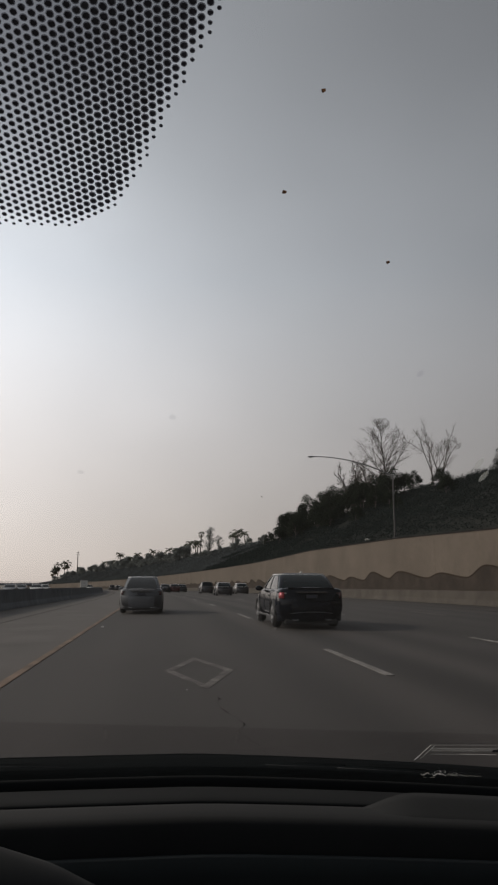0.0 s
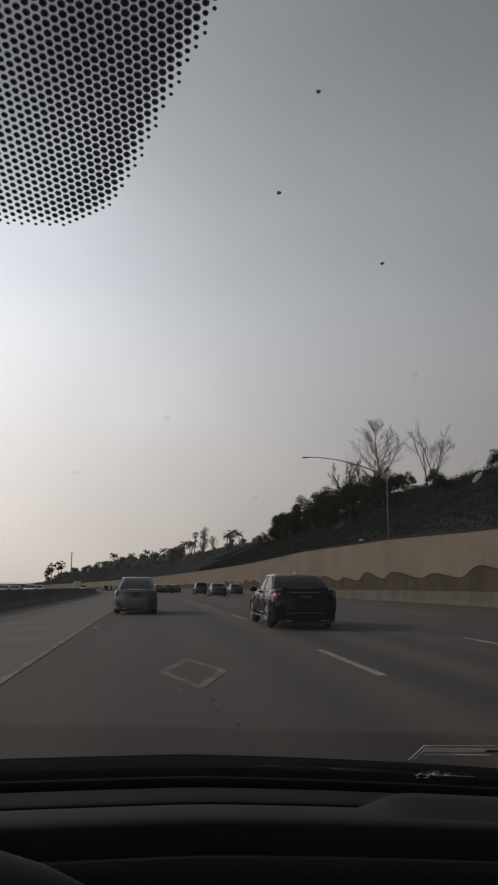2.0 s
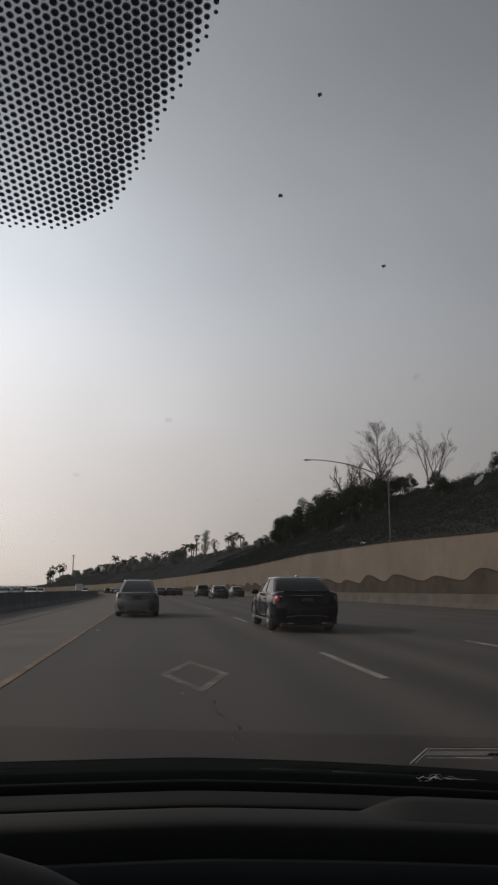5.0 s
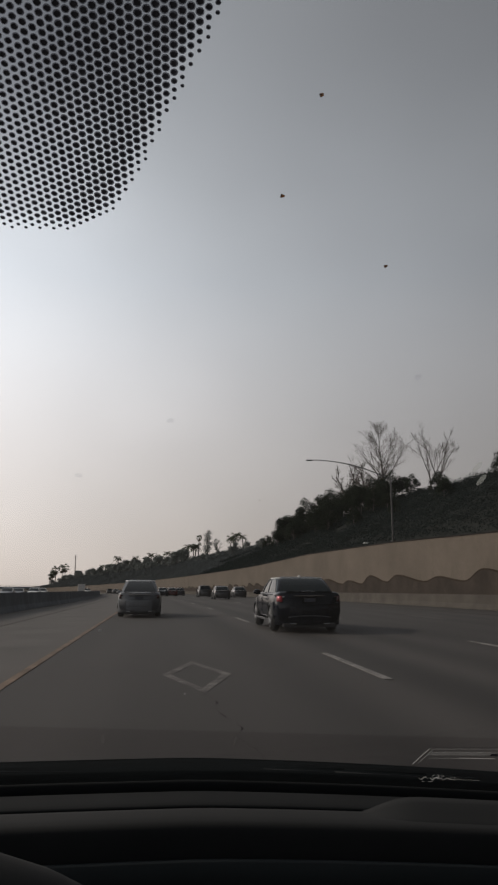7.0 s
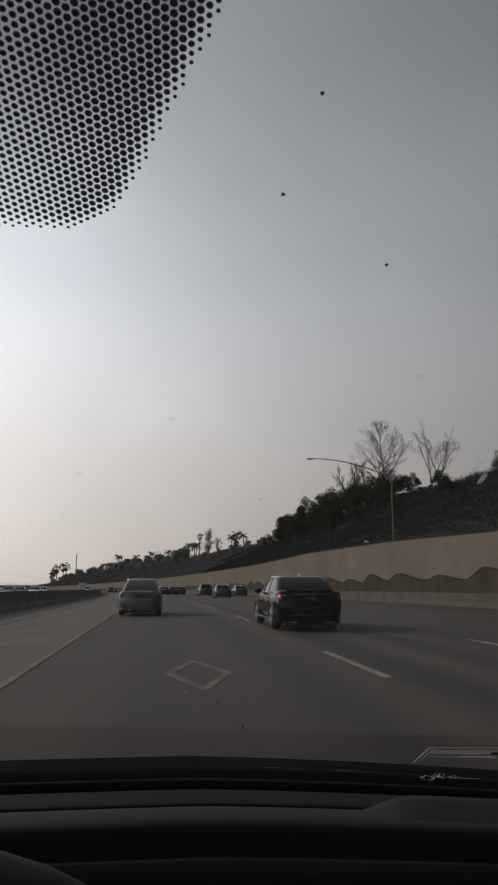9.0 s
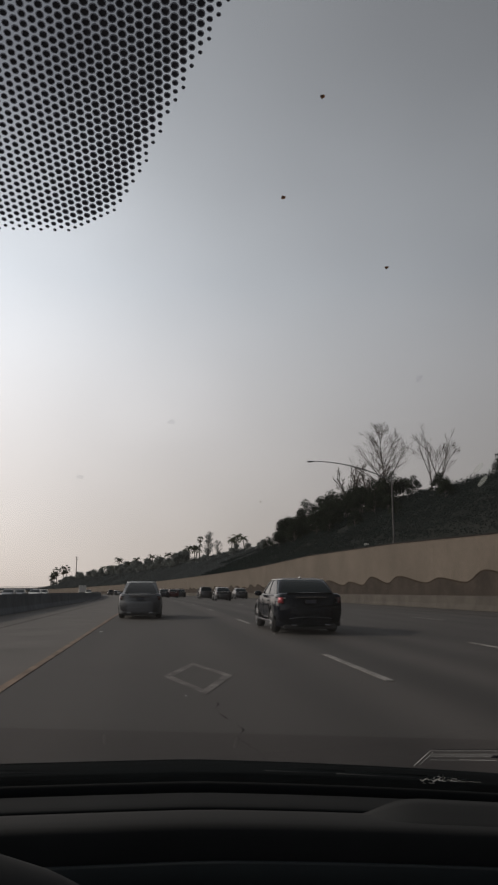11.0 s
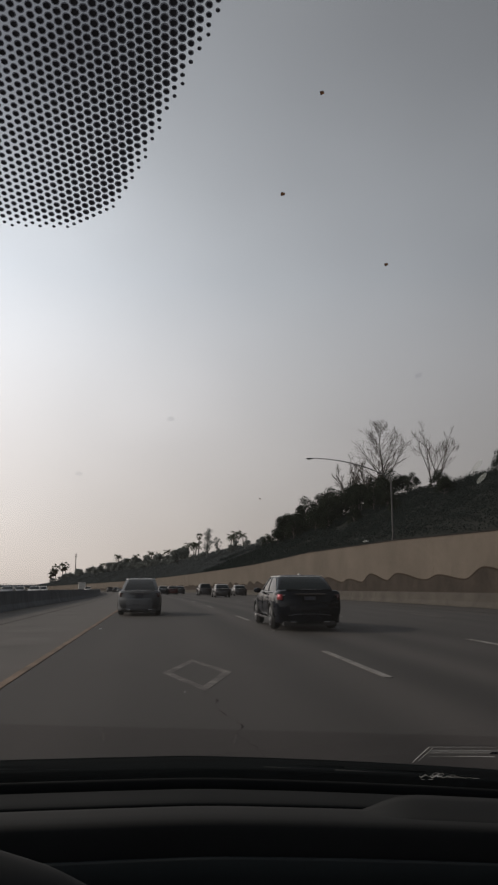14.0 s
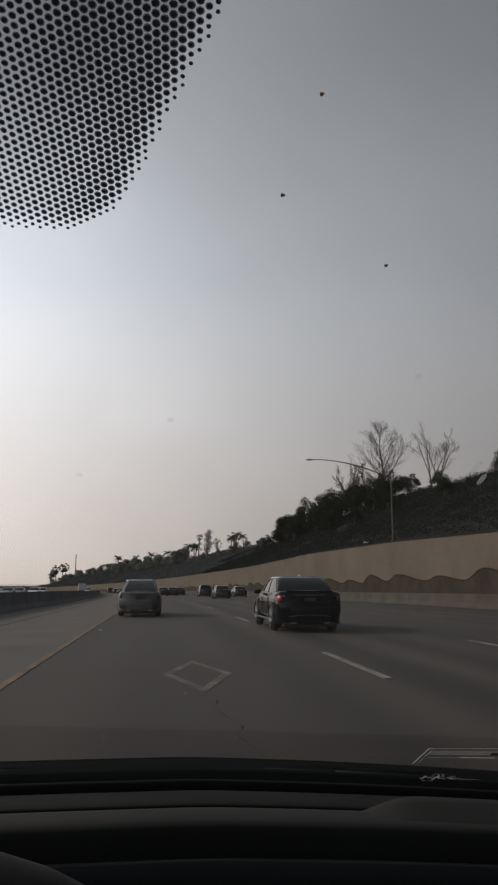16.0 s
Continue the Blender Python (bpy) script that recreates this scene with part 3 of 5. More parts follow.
            rr = r * (1 + 0.35 * math.sin(q * lobes * 0.5 + x * 900) * wild)
            vs.append(bm.verts.new(glass_pt(x + rr * long * math.cos(q), y + rr * math.sin(q), -0.001)))
        c = bm.verts.new(glass_pt(x, y, -0.0014))
        for k in range(28):
            bm.faces.new([c, vs[k], vs[(k + 1) % 28]])
        part(name, bm, mat, windshield, label)

    for x, y, r in ((0.0646, 0.2538, 0.0009), (0.0558, 0.3030, 0.0010), (0.1208, 0.3404, 0.0010), (0.0813, 0.5611, 0.0007)):
        splat("insect_spot", x, y, r, M_BUG, "small brown dried insect spot", long=1.1)
    for x, y, r, lg in ((0.1697, 0.4240, 0.0032, 0.75), (0.0051, 0.4731, 0.0026, 1.1), (-0.0638, 0.5347, 0.0026, 1.2), (0.0386, 0.3969, 0.0005, 1.0), (0.1284, 0.4809, 0.0008, 1.0), (0.083, 0.55, 0.0007, 1.0), (0.088, 0.535, 0.0006, 1.0)):
        splat("dust_smear", x, y, r, M_SMEAR, "faint grey smear on the glass", long=lg)
    # pale ovals painted on the glass to stand for reflections
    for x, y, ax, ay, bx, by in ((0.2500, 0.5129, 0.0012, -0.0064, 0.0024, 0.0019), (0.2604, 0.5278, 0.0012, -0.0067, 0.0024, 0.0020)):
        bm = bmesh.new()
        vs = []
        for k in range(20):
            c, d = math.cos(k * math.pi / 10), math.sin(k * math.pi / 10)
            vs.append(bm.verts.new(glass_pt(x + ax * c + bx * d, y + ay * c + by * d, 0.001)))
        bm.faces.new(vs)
        part("oval_reflection", bm, M_OVAL, windshield, "pale oval painted in for a reflection on the glass")

    splat("pale_fleck", 0.1878, 0.6177, 0.0016, M_OVAL, "small pale fleck on the glass", long=1.6)
    splat("pale_fleck", 0.0347, 0.8868, 0.0011, M_REFLECTION_FLECK, "tiny pale fleck on the glass")
    # reflections of two dash clips, painted as pale patches
    for x, y in ((-0.068, 0.965), (0.108, 0.98)):
        bm = bmesh.new()
        bm.faces.new([bm.verts.new(glass_pt(x + a, y + b, 0.001)) for a, b in ((-0.002, 0), (-0.0025, 0.024), (0.0025, 0.024), (0.002, 0))])
        part("clip_reflection", bm, M_CLIP_REFLECTION, windshield, "faint pale patch for a dash clip's reflection low on the glass")

    # clear-backed label's reflection painted in the lower corner, with pale outline and unreadable print
    def strip(bm, a, b, w, off=0.001):
        (x0, y0), (x1, y1) = a, b
        p, q = glass_pt(x0, y0, off), glass_pt(x1, y1, off)
        side = (q - p).cross(n).normalized() * w / 2
        bm.faces.new([bm.verts.new(v) for v in (p - side, q - side, q + side, p + side)])

    bm = bmesh.new()
    strip(bm, (0.3844, 1.064), (0.3971, 1.0262), 0.0020)
    strip(bm, (0.3925, 1.062), (0.4030, 1.0300), 0.0008)
    strip(bm, (0.3971, 1.0268), (0.57, 1.0356), 0.0012)
    strip(bm, (0.405, 1.050), (0.455, 1.0535), 0.0009)
    strip(bm, (0.452, 1.0525), (0.512, 1.0572), 0.0026)
    mirrored_label = part("label_reflection", bm, M_REFLECTION_FLECK, windshield, "thin pale outline painted in for a label's reflection")
    bm = bmesh.new()
    strip(bm, (0.3975, 1.0240), (0.57, 1.0326), 0.0016)
    part("dark_edge", bm, M_FRIT, mirrored_label, "thin black upper edge")
    bm = bmesh.new()
    for row in (0, 1):
        for k in range(26):
            x, y = 0.404 + k * 0.0036, 1.0355 + 0.0066 * row + 0.00019 * k
            strip(bm, (x, y), (x + rng.uniform(0.0012, 0.0033), y + 0.0001), 0.0016)
    part("print_line", bm, M_OVAL, mirrored_label, "rows of unreadable faint print")
    bm = bmesh.new()
    strip(bm, (0.402, 1.0385), (0.57, 1.0482), 0.015, 0.0008)
    part("reflected_backing", bm, M_PRINT, mirrored_label, "milky clear ground of the reflected label")
    bm = bmesh.new()
    strip(bm, (0.500, 1.0462), (0.56, 1.0498), 0.011, 0.0015)
    part("dark_box", bm, M_FRIT, mirrored_label, "small black printed box")
    bm = bmesh.new()
    for x, w in ((0.504, 0.0012), (0.509, 0.004), (0.516, 0.0012), (0.522, 0.004)):
        strip(bm, (x, 1.0456), (x + w, 1.0458), 0.0055, 0.002)
    part("box_print", bm, M_REFLECTION_FLECK, mirrored_label, "pale unreadable marks in the box")
    # scribble-like reflection and its specks, painted pale on the glass
    bm = bmesh.new()
    for x, y, w in ((0.413, 1.1085, 0.006), (0.424, 1.1095, 0.009), (0.429, 1.106, 0.004)):
        strip(bm, (x, y), (x + w, y + 0.001), 0.0013, 0.002)
    part("scribble_dots", bm, M_REFLECTION_FLECK, windshield, "pale specks below the scribble")
    bm = bmesh.new()
    for k in range(22):
        x = 0.406 + k * 0.0047
        ya, yb = [1.099 + q * 0.0006 + 0.005 * math.sin(q * 2.3) * math.sin(q * 0.7 + 1.0) * (1.2 - q / 22) for q in (k, k + 1)]
        strip(bm, (x, ya), (x + 0.0052, yb), 0.0026 if k in (1, 5, 6, 7, 11) else 0.0010, 0.002)
    for x, y, r in ((0.432, 1.0965, 0.0050), (0.441, 1.0975, 0.0042), (0.462, 1.103, 0.0042)):
        ring = [(x + r * math.cos(q * math.pi / 5), y + 0.8 * r * math.sin(q * math.pi / 5)) for q in range(11)]
        for a, b in zip(ring, ring[1:]):
            strip(bm, a, b, 0.0009, 0.002)
    part("scribble_reflection", bm, M_REFLECTION_FLECK, windshield, "pale unreadable scribble painted in for a reflection low on the glass")

    # dashboard: profiles carried across the cabin; depth ahead and drop below the eye
    def across(name, profile, mat, label, sag=lambda x: 0.0, x0=-0.88, x1=0.88, parent=car, steps=44):
        secs = []
        for i in range(steps + 1):
            x = x0 + (x1 - x0) * i / steps
            secs.append([(x, y - 0.10 * x * x * 0.5, EYE + z + sag(x)) for y, z in profile])
        v, f = loft(secs, True, True)
        bm = bmesh.new()
        vs = [bm.verts.new(p) for p in v]
        for q in f:
            bm.faces.new([vs[i] for i in q])
        return part(name, bm, mat, parent, label, True)

    def crown(x):
        return -0.045 * x - 0.03 * x * x if x > 0.06 else -0.0028 - 0.008 * (x - 0.06)

    across("cowl", [(1.31, -0.30), (1.275, -0.2890), (1.26, -0.2862), (1.235, -0.2885), (1.20, -0.2900), (1.196, -0.2915), (1.192, -0.31), (1.19, -0.45), (1.31, -0.45)], M_COWL, "black plastic wiper cowl", crown)
    # added lighter strip: the highlight on the cowl's ridge is put into colour
    across("cowl_highlight", [(1.264, -0.2866), (1.2625, -0.2856), (1.260, -0.2853), (1.258, -0.2860), (1.260, -0.2875)], M_WIPER, "thin lighter strip for the highlight along the cowl", crown)
    for pts in (((-0.62, 1.222, -0.2835), (-0.36, 1.214, -0.2868), (-0.13, 1.205, -0.2925)), ((0.18, 1.212, -0.3000), (0.30, 1.206, -0.3065), (0.44, 1.196, -0.3155))):
        bm = bmesh.new()
        pipe(bm, [Vector((x, y, EYE + z)) for x, y, z in pts], (0.0020, 0.0020, 0.0015), 8)
        arm = part("wiper_arm", bm, M_WIPER, car, "thin black wiper arm resting on the cowl", True)
        bm = bmesh.new()
        pipe(bm, [Vector((x + 0.02, y + 0.016, EYE + z - 0.002)) for x, y, z in pts], (0.0035, 0.0035, 0.003), 6)
        part("wiper_blade", bm, M_COWL, arm, "black rubber wiper blade", True)
    dash = across("dashboard", [(1.061, -0.31), (1.058, -0.2860), (1.050, -0.2815), (1.03, -0.2780), (0.950, -0.2668), (0.938, -0.2668), (0.9345, -0.2674), (0.9335, -0.2690), (0.933, -0.30), (0.93, -0.45), (1.061, -0.45)], M_DASH_DARK, "black grained dashboard top", crown)
    # added black strip that stands in for the unlit gap behind the dashboard
    across("dark_gap_strip", [(1.076, -0.30), (1.076, -0.2735), (1.070, -0.2722), (1.066, -0.2742), (1.064, -0.281), (1.063, -0.30)], M_DASH_DARK, "black strip for the unlit gap at the foot of the windshield", crown, parent=dash)
    across("lip", [(0.918, -0.30), (0.918, -0.2715), (0.9177, -0.2658), (0.917, -0.2651), (0.905, -0.2632), (0.890, -0.2612), (0.870, -0.2592), (0.853, -0.2592), (0.845, -0.2612), (0.842, -0.2650), (0.840, -0.271), (0.835, -0.285), (0.829, -0.33), (0.918, -0.33)], M_DASH, "padded grey vinyl roll along the dashboard", crown, parent=dash)
    across("fascia", [(0.826, -0.29), (0.822, -0.292), (0.819, -0.31), (0.8175, -0.40), (0.812, -0.60), (0.90, -0.60), (0.90, -0.335), (0.826, -0.335)], M_FASCIA, "unlit black face of the dashboard", crown, parent=dash)
    # smooth pad where the groove runs out
    bm = bmesh.new()
    secs = []
    for i in range(41):
        x = 0.225 + 0.655 * i / 40
        h = 0.0155 * smooth_step(0.245, 0.335, x) - 0.010 * (1 - smooth_step(0.225, 0.31, x))
        prof = [(0.9285, -0.30), (0.9285, -0.2665 + h), (0.922, -0.2622 + h), (0.905, -0.2612 + h * 0.80), (0.888, -0.2603 + h * 0.46), (0.872, -0.2598 + h * 0.16), (0.858, -0.2605), (0.852, -0.2650), (0.86, -0.30)]
        secs.append([(x, y - 0.05 * x * x, EYE + z + crown(x)) for y, z in prof])
    v, f = loft(secs, True, True)
    vs = [bm.verts.new(p) for p in v]
    for q in f:
        bm.faces.new([vs[i] for i in q])
    part("passenger_pad", bm, M_DASH, dash, "smooth raised vinyl pad", True)
    # instrument hood at the driver's side
    bm = bmesh.new()
    bmesh.ops.create_uvsphere(bm, u_segments=32, v_segments=16, radius=1, matrix=Matrix.Translation((-0.247, 0.50, EYE - 0.2695)) @ Matrix.Diagonal((0.27, 0.09, 0.118, 1)))
    part("instrument_hood", bm, M_DASH, dash, "grey rounded instrument hood", True)
    # plain body that closes the cabin round and behind the camera
    def shell(name, sections, mat, label="", ring=True, ends=True, smooth=True):
        v, f = loft(sections, ends, ring)
        bm = bmesh.new()
        vs = [bm.verts.new(p) for p in v]
        for q in f:
            bm.faces.new([vs[i] for i in q])
        return part(name, bm, mat, car, label, smooth)

    roof = []
    for y, z in ((-1.40, 0.12), (-1.1, 0.25), (-0.7, 0.315), (-0.35, 0.33), (-0.12, 0.318)):
        roof.append([(x, y, EYE + z + 0.035 * (1 - (x / 0.72) ** 2) - d) for d, xs in ((0.0, range(-6, 7)), (0.03, range(6, -7, -1))) for x in [0.12 * k for k in xs]])
    shell("roof", roof, P_GREY, "plain grey car roof")
    shell("rear_window", [[(-0.70, -1.38, EYE + 0.13), (0.70, -1.38, EYE + 0.13), (0.70, -1.41, EYE + 0.13), (-0.70, -1.41, EYE + 0.13)],
                          [(-0.76, -1.9, EYE - 0.17), (0.76, -1.9, EYE - 0.17), (0.76, -1.93, EYE - 0.17), (-0.76, -1.93, EYE - 0.17)]], M_CARGLASS, "dark rear window", smooth=False)
    for s in (-1, 1):
        # opaque panes out of view, added to keep light out of the cabin
        shell("side_window", [[(s * 0.885, -1.7, EYE - 0.19), (s * 0.885, 1.15, EYE - 0.36), (s * 0.90, 1.15, EYE - 0.36), (s * 0.90, -1.7, EYE - 0.19)],
                              [(s * 0.72, -1.25, EYE + 0.27), (s * 0.72, -0.12, EYE + 0.31), (s * 0.735, -0.12, EYE + 0.31), (s * 0.735, -1.25, EYE + 0.27)]], M_CARGLASS, "unseen opaque side panes that keep the cabin dark", smooth=False)
        flank = []
        for y in stations(-2.35, 2.3, 0.155):
            top = EYE - 0.18 - 0.19 * smooth_step(0.2, 1.1, y) - 0.20 * smooth_step(1.3, 2.3, y) - 0.05 * smooth_step(-1.6, -2.3, y)
            w = 0.92 - 0.10 * smooth_step(1.7, 2.35, y) - 0.07 * smooth_step(-1.9, -2.35, y)
            flank.append([(s * (w - 0.04), y, top), (s * w, y, top - 0.12), (s * (w + 0.01), y, 0.6), (s * (w - 0.03), y, 0.3), (s * (w - 0.08), y, 0.3), (s * (w - 0.06), y, 0.6), (s * (w - 0.08), y, top - 0.1)])
        shell("flank", flank, P_GREY, "plain grey car side")
        for y in (-1.45, 1.35):
            bm = bmesh.new()
            tube(bm, (s * 0.76, y, 0.33), (s * 0.945, y, 0.33), 0.33, 0.33, 28)
            wheel = part("wheel", bm, M_TYRE, car, "black tyre", False)
            bm = bmesh.new()
            tube(bm, (s * 0.94, y, 0.33), (s * 0.952, y, 0.33), 0.22, 0.20, 20)
            part("rim", bm, M_RIM, wheel, "alloy rim")
    hood = []
    for y in stations(1.33, 2.32, 0.11):
        z = EYE - 0.315 - 0.235 * ((y - 1.33) / 0.99) ** 1.15
        w = 0.86 - 0.10 * smooth_step(1.7, 2.35, y)
        hood.append([(w * k / 6, y, z + crown(w * k / 6) - 0.03 * (k / 6) ** 2) for k in range(-6, 7)] + [(w * k / 6, y, z - 0.16) for k in range(6, -7, -1)])
    shell("hood", hood, P_GREY, "plain grey car hood")
    shell("nose", [[(-0.72, 2.3, 0.64), (0.72, 2.3, 0.64), (0.72, 2.2, 0.3), (-0.72, 2.2, 0.3)], [(-0.70, 2.36, 0.60), (0.70, 2.36, 0.60), (0.70, 2.34, 0.3), (-0.70, 2.34, 0.3)]], P_GREY, smooth=False)
    shell("boot", [[(-0.84, -1.85, EYE - 0.18), (0.84, -1.85, EYE - 0.18), (0.84, -1.85, 0.3), (-0.84, -1.85, 0.3)], [(-0.80, -2.33, EYE - 0.24), (0.80, -2.33, EYE - 0.24), (0.80, -2.36, 0.35), (-0.80, -2.36, 0.35)]], P_GREY, "plain grey car boot", smooth=False)
    bm = bmesh.new()
    box(bm, -0.86, 0.86, -1.86, 2.2, 0.24, 0.30)
    part("floor_pan", bm, M_LINING, car)


cabin_car()


# ---- traffic ----
def build_car(name, body_mat, label, length=4.75, width=1.84, height=1.46, deck=1.03, suv=False, lit=True, category="car", shoulders=(0.88, 0.72), glass=None):
    """A car with its tail at y = 0, nose ahead."""
    car = tagged(new(name), label, category, "cars on the freeway")
    w = width / 2
    belt = deck - 0.06 if not suv else 1.08
    # lower body
    secs = []
    N = 26
    for i in range(N + 1):
        y = length * i / N
        tail, nose = smooth_step(0, 0.42, y), 1 - smooth_step(length - 0.75, length, y)
        half = w * (0.93 + 0.07 * tail) * (0.72 + 0.28 * nose)
        if not suv:
            top = deck - 0.05 + 0.05 * smooth_step(0, 0.15, y) - 0.02 * smooth_step(0.2, 1.0, y) - 0.10 * smooth_step(3.2, 3.7, y) - 0.22 * smooth_step(3.7, length, y)
        else:
            top = 1.10 - 0.06 * smooth_step(3.3, 3.8, y) - 0.20 * smooth_step(3.9, length, y)
        bot = 0.22 + 0.05 * (1 - smooth_step(0, 0.5, y)) + 0.06 * smooth_step(length - 0.5, length, y)
        yy = y + (0.03 if i == 0 else 0)
        pts = [(0, bot), (0.62, bot), (0.90, bot + 0.05), (0.975, bot + 0.18), (1.0, 0.56), (0.992, 0.72), (0.98, top - 0.13), (0.95, top - 0.05), (0.88, top - 0.01), (0.45, top + 0.012), (0, top + 0.018)]
        ring = [(half * x, yy, z) for x, z in pts] + [(-half * x, yy, z) for x, z in pts[-2:0:-1]]
        secs.append(ring)
    v, f = loft(secs)
    part_data("body", v, f, body_mat, car, smooth=True)
    # greenhouse: (rear base, rear roof, front roof, front base)
    if suv:
        rb, rr, fr, fb, hb, hr = 0.06, 0.38, 2.55, 3.35, 0.90, 0.72
    else:
        rb, rr, fr, fb = 0.58, 1.28, 2.45, 3.42
        hb, hr = shoulders
    zb, zr = belt, height

    levels = []
    for k in range(7):
        u = k / 6
        z = zb + (zr - zb) * (1 - (1 - u) ** 1.25)
        hw = w * (hb + (hr - hb) * u ** 1.1)
        y0, y1 = rb + (rr - rb) * u ** 1.15, fb + (fr - fb) * u ** 1.1
        c = 0.14 + 0.1 * u
        ring = []
        for sx, sy, order in ((1, -1, 0), (1, 1, 1), (-1, 1, 0), (-1, -1, 1)):
            cy = y0 + c if sy < 0 else y1 - c
            cx = hw - c * 0.6
            arc = [(cx * sx + sx * c * 0.6 * math.cos(q), cy + sy * c * math.sin(q)) for q in [math.pi / 2 * m / 4 for m in range(5)]]
            if order == 0:
                arc = arc[::-1]
            ring += [(x, y, z) for x, y in arc]
        levels.append(ring)
    for nm, cols in (("rear_window", (19, 0)), ("side_window", (2, 3, 4, 5, 6, 7)), ("windshield", (7, 8, 9, 10, 11, 12)), ("side_window", (12, 13, 14, 15, 16, 17))):
        v, f = loft([[ring[c] for c in cols] for ring in levels], False, False)
        part_data(nm, v, f, glass or M_CARGLASS, car, "car window greyed for the sky's reflection" if glass else "dark car window greyed for the sky's reflection", True)
    for cols in ((0, 1, 2), (17, 18, 19)):
        v, f = loft([[ring[c] for c in cols] for ring in levels], False, False)
        part_data("rear_pillar", v, f, body_mat, car, smooth=True)
    # roof skin, a little wider than the glass top
    top = levels[-1]
    cy = (rr + fr) / 2
    rim = [(x * 1.03, cy + (y - cy) * 1.05, zr - 0.035) for x, y, z in top]
    mid = [(x * 1.02, cy + (y - cy) * 1.03, zr + 0.005) for x, y, z in top]
    inn = [(x * 0.7, cy + (y - cy) * 0.7, zr + 0.035) for x, y, z in top]
    v, f = loft([rim, mid, inn], False, True)
    f.append(tuple(range(2 * len(top), 3 * len(top))))
    f.append(tuple(range(len(top)))[::-1])
    part_data("roof", v, f, body_mat, car, smooth=True)
    # bright strip: the highlight round the edge of the roof is put into its colour
    bm = bmesh.new()
    for a, b in zip(rim, rim[1:] + rim[:1]):
        tube(bm, (a[0], a[1], a[2] + 0.028), (b[0], b[1], b[2] + 0.028), 0.015 if lit else 0.024, 0.015 if lit else 0.024, 6, False)
    part("roof_highlight", bm, M_BRIGHT if lit or not suv else body_mat, car, "thin strip for the highlight round the roof")
    # pillars
    def pillar(y0, y1, wid, side, bow=0.0):
        secs = []
        for k in range(5):
            u = k / 4
            z = zb + (zr - zb) * (1 - (1 - u) ** 1.25) * 0.99
            hw = w * (hb + (hr - hb) * u ** 1.1) + 0.012
            y = y0 + (y1 - y0) * u
            secs.append([(side * (hw - 0.05), y - wid, z), (side * hw, y - wid * 0.8, z), (side * hw, y + wid * 0.8, z), (side * (hw - 0.05), y + wid, z)])
        v, f = loft(secs)
        part_data("pillar", v, f, body_mat if bow == 0 else M_TRIM, car)
    for side in (-1, 1):
        pillar(rb + 0.16, rr + 0.16, 0.09 if not suv else 0.07, side)
        pillar(fb - 0.20, fr - 0.12, 0.05, side)
        pillar(2.05, 2.0, 0.05, side, 1.0)
        bm = bmesh.new()
        box(bm, side * w * 0.955 - 0.012, side * w * 0.955 + 0.012, rb + 0.3, fb - 0.2, belt - 0.03, belt - 0.008)
        part("window_trim", bm, M_CHROME, car, "chrome strip below the windows")
        bm = bmesh.new()
        box(bm, side * w * 0.99 - 0.03, side * w * 0.99 + 0.02, 1.0, 3.7, 0.25, 0.31, 0.01)
        part("sill", bm, M_CHROME if not suv and lit else M_TRIM, car, "bright sill strip")
        for y in (1.62, 2.72):
            bm = bmesh.new()
            box(bm, side * w * 0.995 - 0.02, side * w * 0.995 + 0.025, y, y + 0.2, belt - 0.17, belt - 0.135, 0.008)
            part("door_handle", bm, M_CHROME, car, "chrome door handle")
        for y in (1.5, 2.55, 3.5):
            bm = bmesh.new()
            box(bm, side * w * 0.999 - 0.01, side * w * 0.999 + 0.003, y, y + 0.008, 0.4, belt - 0.08)
            part("door_gap", bm, M_TRIM, car, "dark shut line of the door")
        bm = bmesh.new()
        bmesh.ops.create_uvsphere(bm, u_segments=12, v_segments=8, radius=1, matrix=Matrix.Translation((side * (w + 0.09), fb - 0.5, belt + 0.03)) @ Matrix.Diagonal((0.12, 0.07, 0.075, 1)))
        part("wing_mirror", bm, body_mat, car, smooth=True)
        bm = bmesh.new()
        bmesh.ops.create_uvsphere(bm, u_segments=16, v_segments=10, radius=1, matrix=Matrix.Translation((side * w * 0.85, 0.34, deck - 0.10)) @ Matrix.Diagonal((w * 0.125, 0.30, 0.085, 1)))
        part("rear_shoulder", bm, body_mat, car, smooth=True)
        # lamps wrap the tail's corner
        secs = []
        for k in range(5):
            q = k / 4
            x = side * w * (0.82 + 0.13 * math.sin(q * math.pi / 2) ** 0.8)
            y = 0.0 + 0.30 * q ** 2.4
            h0, h1 = deck - (0.29 if not suv else 0.34), deck - 0.11
            secs.append([(x, y - 0.012, h0 + 0.03), (x, y - 0.02, (h0 + h1) / 2), (x, y - 0.012, h1), (x, y + 0.06, h1), (x, y + 0.06, h0 + 0.03)])
        v, f = loft(secs)
        lamp = part_data("tail_lamp", v, f, M_TAIL if lit and side == -1 and not suv else M_TAIL_OFF, car, "red tail lamp", True)
        # clear on the left lamp alone, where a glint is put into the colour
        bm = bmesh.new()
        box(bm, side * w * 0.80 - 0.05, side * w * 0.80 + 0.05, 0.0, 0.05, deck - 0.15, deck - 0.12, 0.01)
        part("inner_lens", bm, M_CLEAR if lit and side == -1 else M_TAIL_OFF, lamp, "lens in the lamp")
        bm = bmesh.new()
        tube(bm, (side * w * 0.5 - 0.08 * side, -0.014, 0.225), (side * w * 0.5 + 0.08 * side, -0.014, 0.225), 0.016, 0.016, 10)
        part("exhaust_tip", bm, M_CHROME, car, "bright exhaust tip")
        for y in (0.98, 0.98 + 2.8 * length / 4.75):
            bm = bmesh.new()
